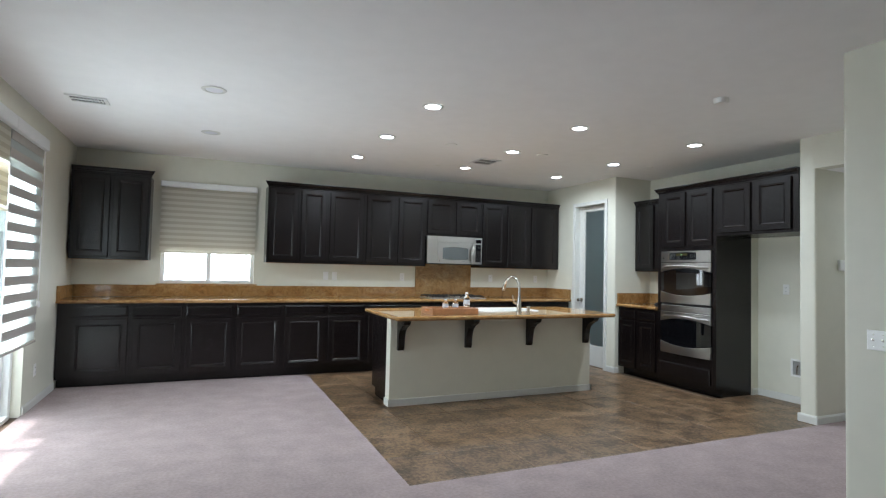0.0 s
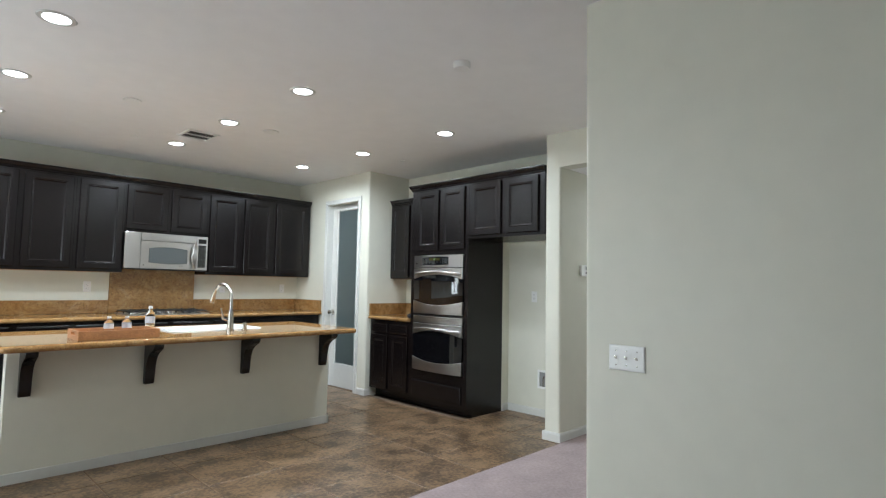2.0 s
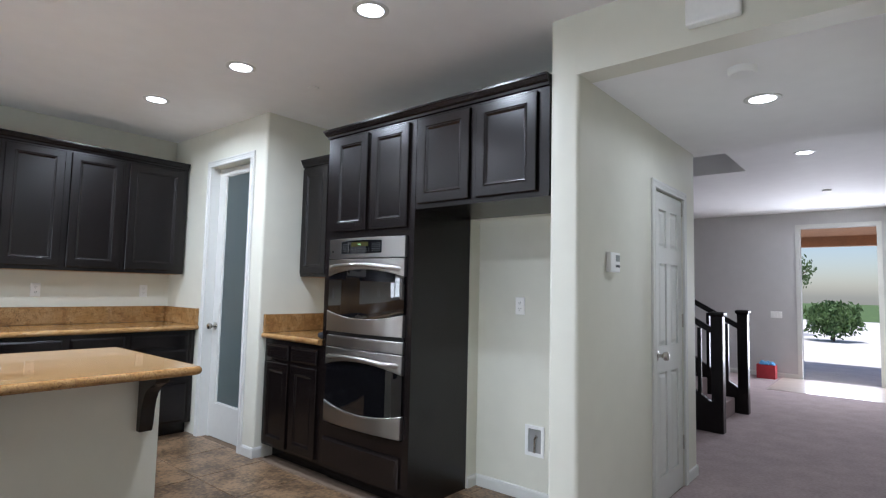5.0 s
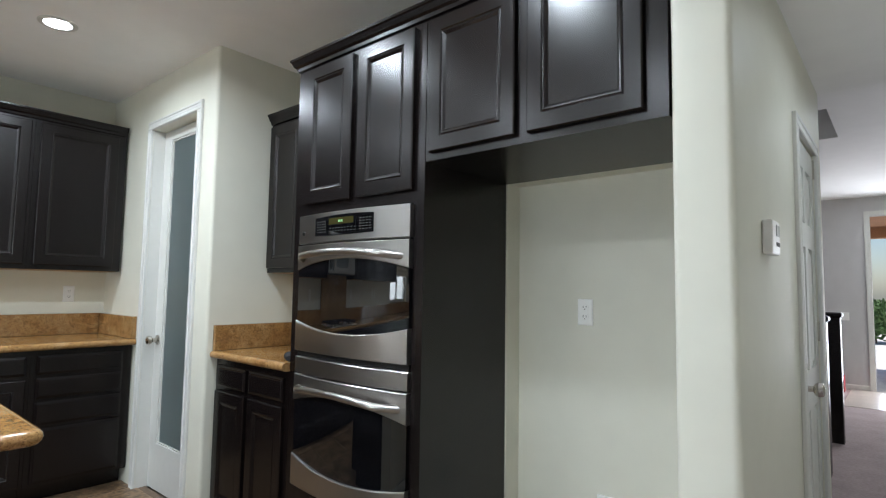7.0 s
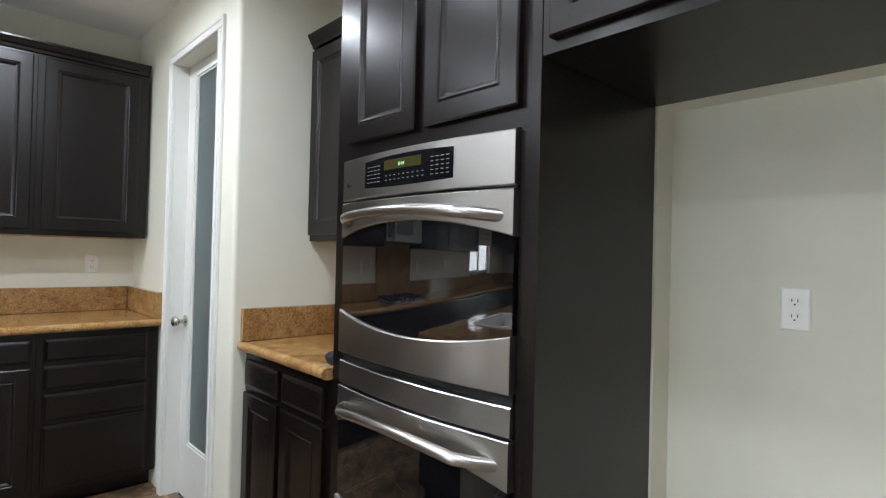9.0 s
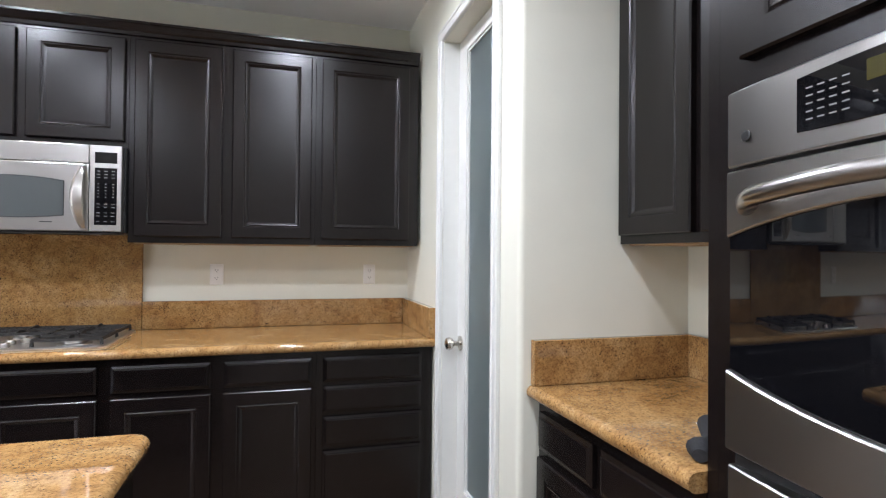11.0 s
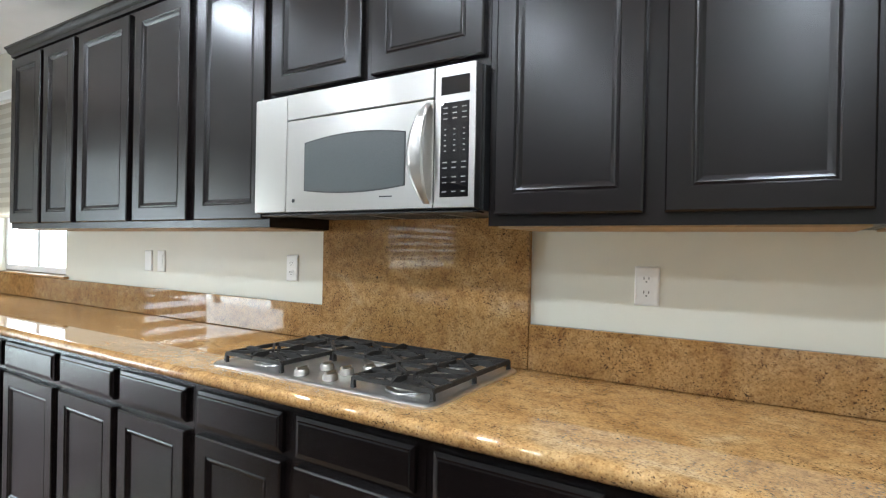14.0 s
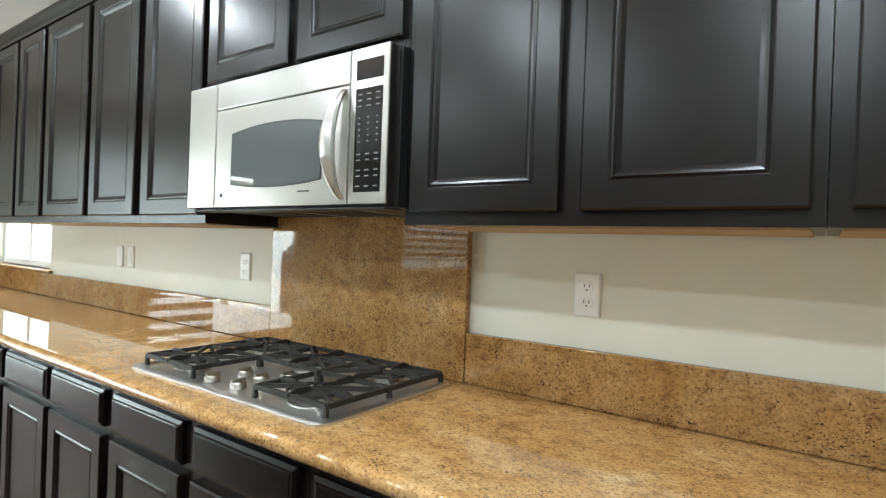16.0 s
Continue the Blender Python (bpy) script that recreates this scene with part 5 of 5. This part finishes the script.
def shrub(x, y, h, r, label, name="shrub", trunk=0.0):
    t = thing(name, (x, y, -0.16), label, "tree" if trunk else "shrub")
    rnd = random.Random(int(x * 31 + y * 17))
    if trunk:
        part("trunk", tube(B(), [(x, y, -0.16), (x + 0.03, y, trunk * 0.5), (x - 0.04, y + 0.05, trunk), (x + 0.1, y, h * 0.75)], [0.11, 0.085, 0.06, 0.02], 9), BARK, t, "", True)
        for k in range(5):
            a = k * 1.26
            part("limb", tube(B(), [(x, y, trunk * 0.9), (x + 0.4 * r * math.cos(a), y + 0.4 * r * math.sin(a), trunk + 0.35 * (h - trunk)), (x + 0.75 * r * math.cos(a), y + 0.75 * r * math.sin(a), trunk + 0.6 * (h - trunk))], [0.05, 0.03, 0.01], 7), BARK, t)
    else:
        part("stem", tube(B(), [(x, y, -0.165), (x + 0.02, y, h * 0.3), (x, y + 0.03, h * 0.6)], [0.035, 0.025, 0.01], 7), BARK, t)
    vs, fs_ = [], []
    for k in range(2600):
        a, b, q = rnd.random() * 6.283, math.acos(2 * rnd.random() - 1), rnd.random() ** 0.4
        lump = 0.75 + 0.35 * noise.noise((math.cos(a) * 2 + x, math.sin(a) * 2, math.cos(b) * 2))
        c = Vector((x + r * q * lump * math.sin(b) * math.cos(a), y + r * q * lump * math.sin(b) * math.sin(a), (h + trunk) / 2 + (h - trunk) / 2 * q * lump * math.cos(b)))
        e = Euler((rnd.random() * 6, rnd.random() * 6, rnd.random() * 6)).to_matrix()
        s = 0.05 + 0.05 * rnd.random()
        i = len(vs)
        vs += [tuple(c + e @ Vector(v)) for v in ((-s, 0, 0), (0, -s * 0.45, 0.01), (s, 0, 0), (0, s * 0.45, 0.01))]
        fs_.append((i, i + 1, i + 2, i + 3))
    me = bpy.data.meshes.new("crown")
    me.from_pydata(vs, [], fs_)
    me.transform(Matrix.Scale(UNIT, 4))
    me.materials.append(LEAF)
    ob = new("crown", me)
    ob.parent = t
    ob.location = -ORIGIN[t]
    tagged(ob, kind="stuff")


shrub(24.5, 5.2, 3.0, 1.5, "leafy green tree by the front path", "tree", 1.2)
shrub(22.5, 3.4, 1.3, 1.0, "rounded green shrub by the front path")
shrub(-4.6, 6.6, 1.5, 0.9, "green shrub along the patio fence")
shrub(-5.0, 3.9, 1.9, 1.0, "green shrub along the patio fence")

# ---- kitchen floor tiles ----
tile_floor = structure("tile_floor", wall_boxes([(1.20, 5.03, 3.05, 6.64, -0.0115, 0.0082), (5.03, 5.67, 3.22, 4.097, -0.0115, 0.0082)]), GROUT, "brown mottled ceramic tile kitchen floor", "floor")
TX, TY = 0.482, 0.488
cache = {}
for i in range(-8, 2):
    for j in range(-2, 6):
        x, y = max(4.985 + TX * i + 0.003, 1.203), max(4.02 + TY * j + 0.003, 3.053 if i < 0 else 3.223)
        xe, ye = min(4.985 + TX * (i + 1) - 0.003, 5.028 if j > 0 or y < 3.2 else 5.667), min(4.02 + TY * (j + 1) - 0.003, 6.637)
        if i >= 0 and j > 0:
            continue
        if i >= 0 and j == 0:
            ye = min(ye, 4.095)
        if xe - x > 0.015 and ye - y > 0.015:
            key = (round(xe - x, 3), round(ye - y, 3))
            if key not in cache:
                bm = rings(B(), [[(a, b, z) for a, b in ((k, k), (key[0] - k, k), (key[0] - k, key[1] - k), (k, key[1] - k))] for k, z in ((0, 0), (0, 0.004), (0.003, 0.0055))])
                bmesh.ops.recalc_face_normals(bm, faces=bm.faces)
                me = bpy.data.meshes.new("tile")
                bm.to_mesh(me)
                bm.free()
                me.transform(Matrix.Scale(UNIT, 4))
                me.materials.append(TILE)
                cache[key] = me
            t = new("tile", cache[key])
            t.parent = tile_floor
            t.location = UNIT * Vector((x, y, 0.0046)) - ORIGIN[tile_floor]
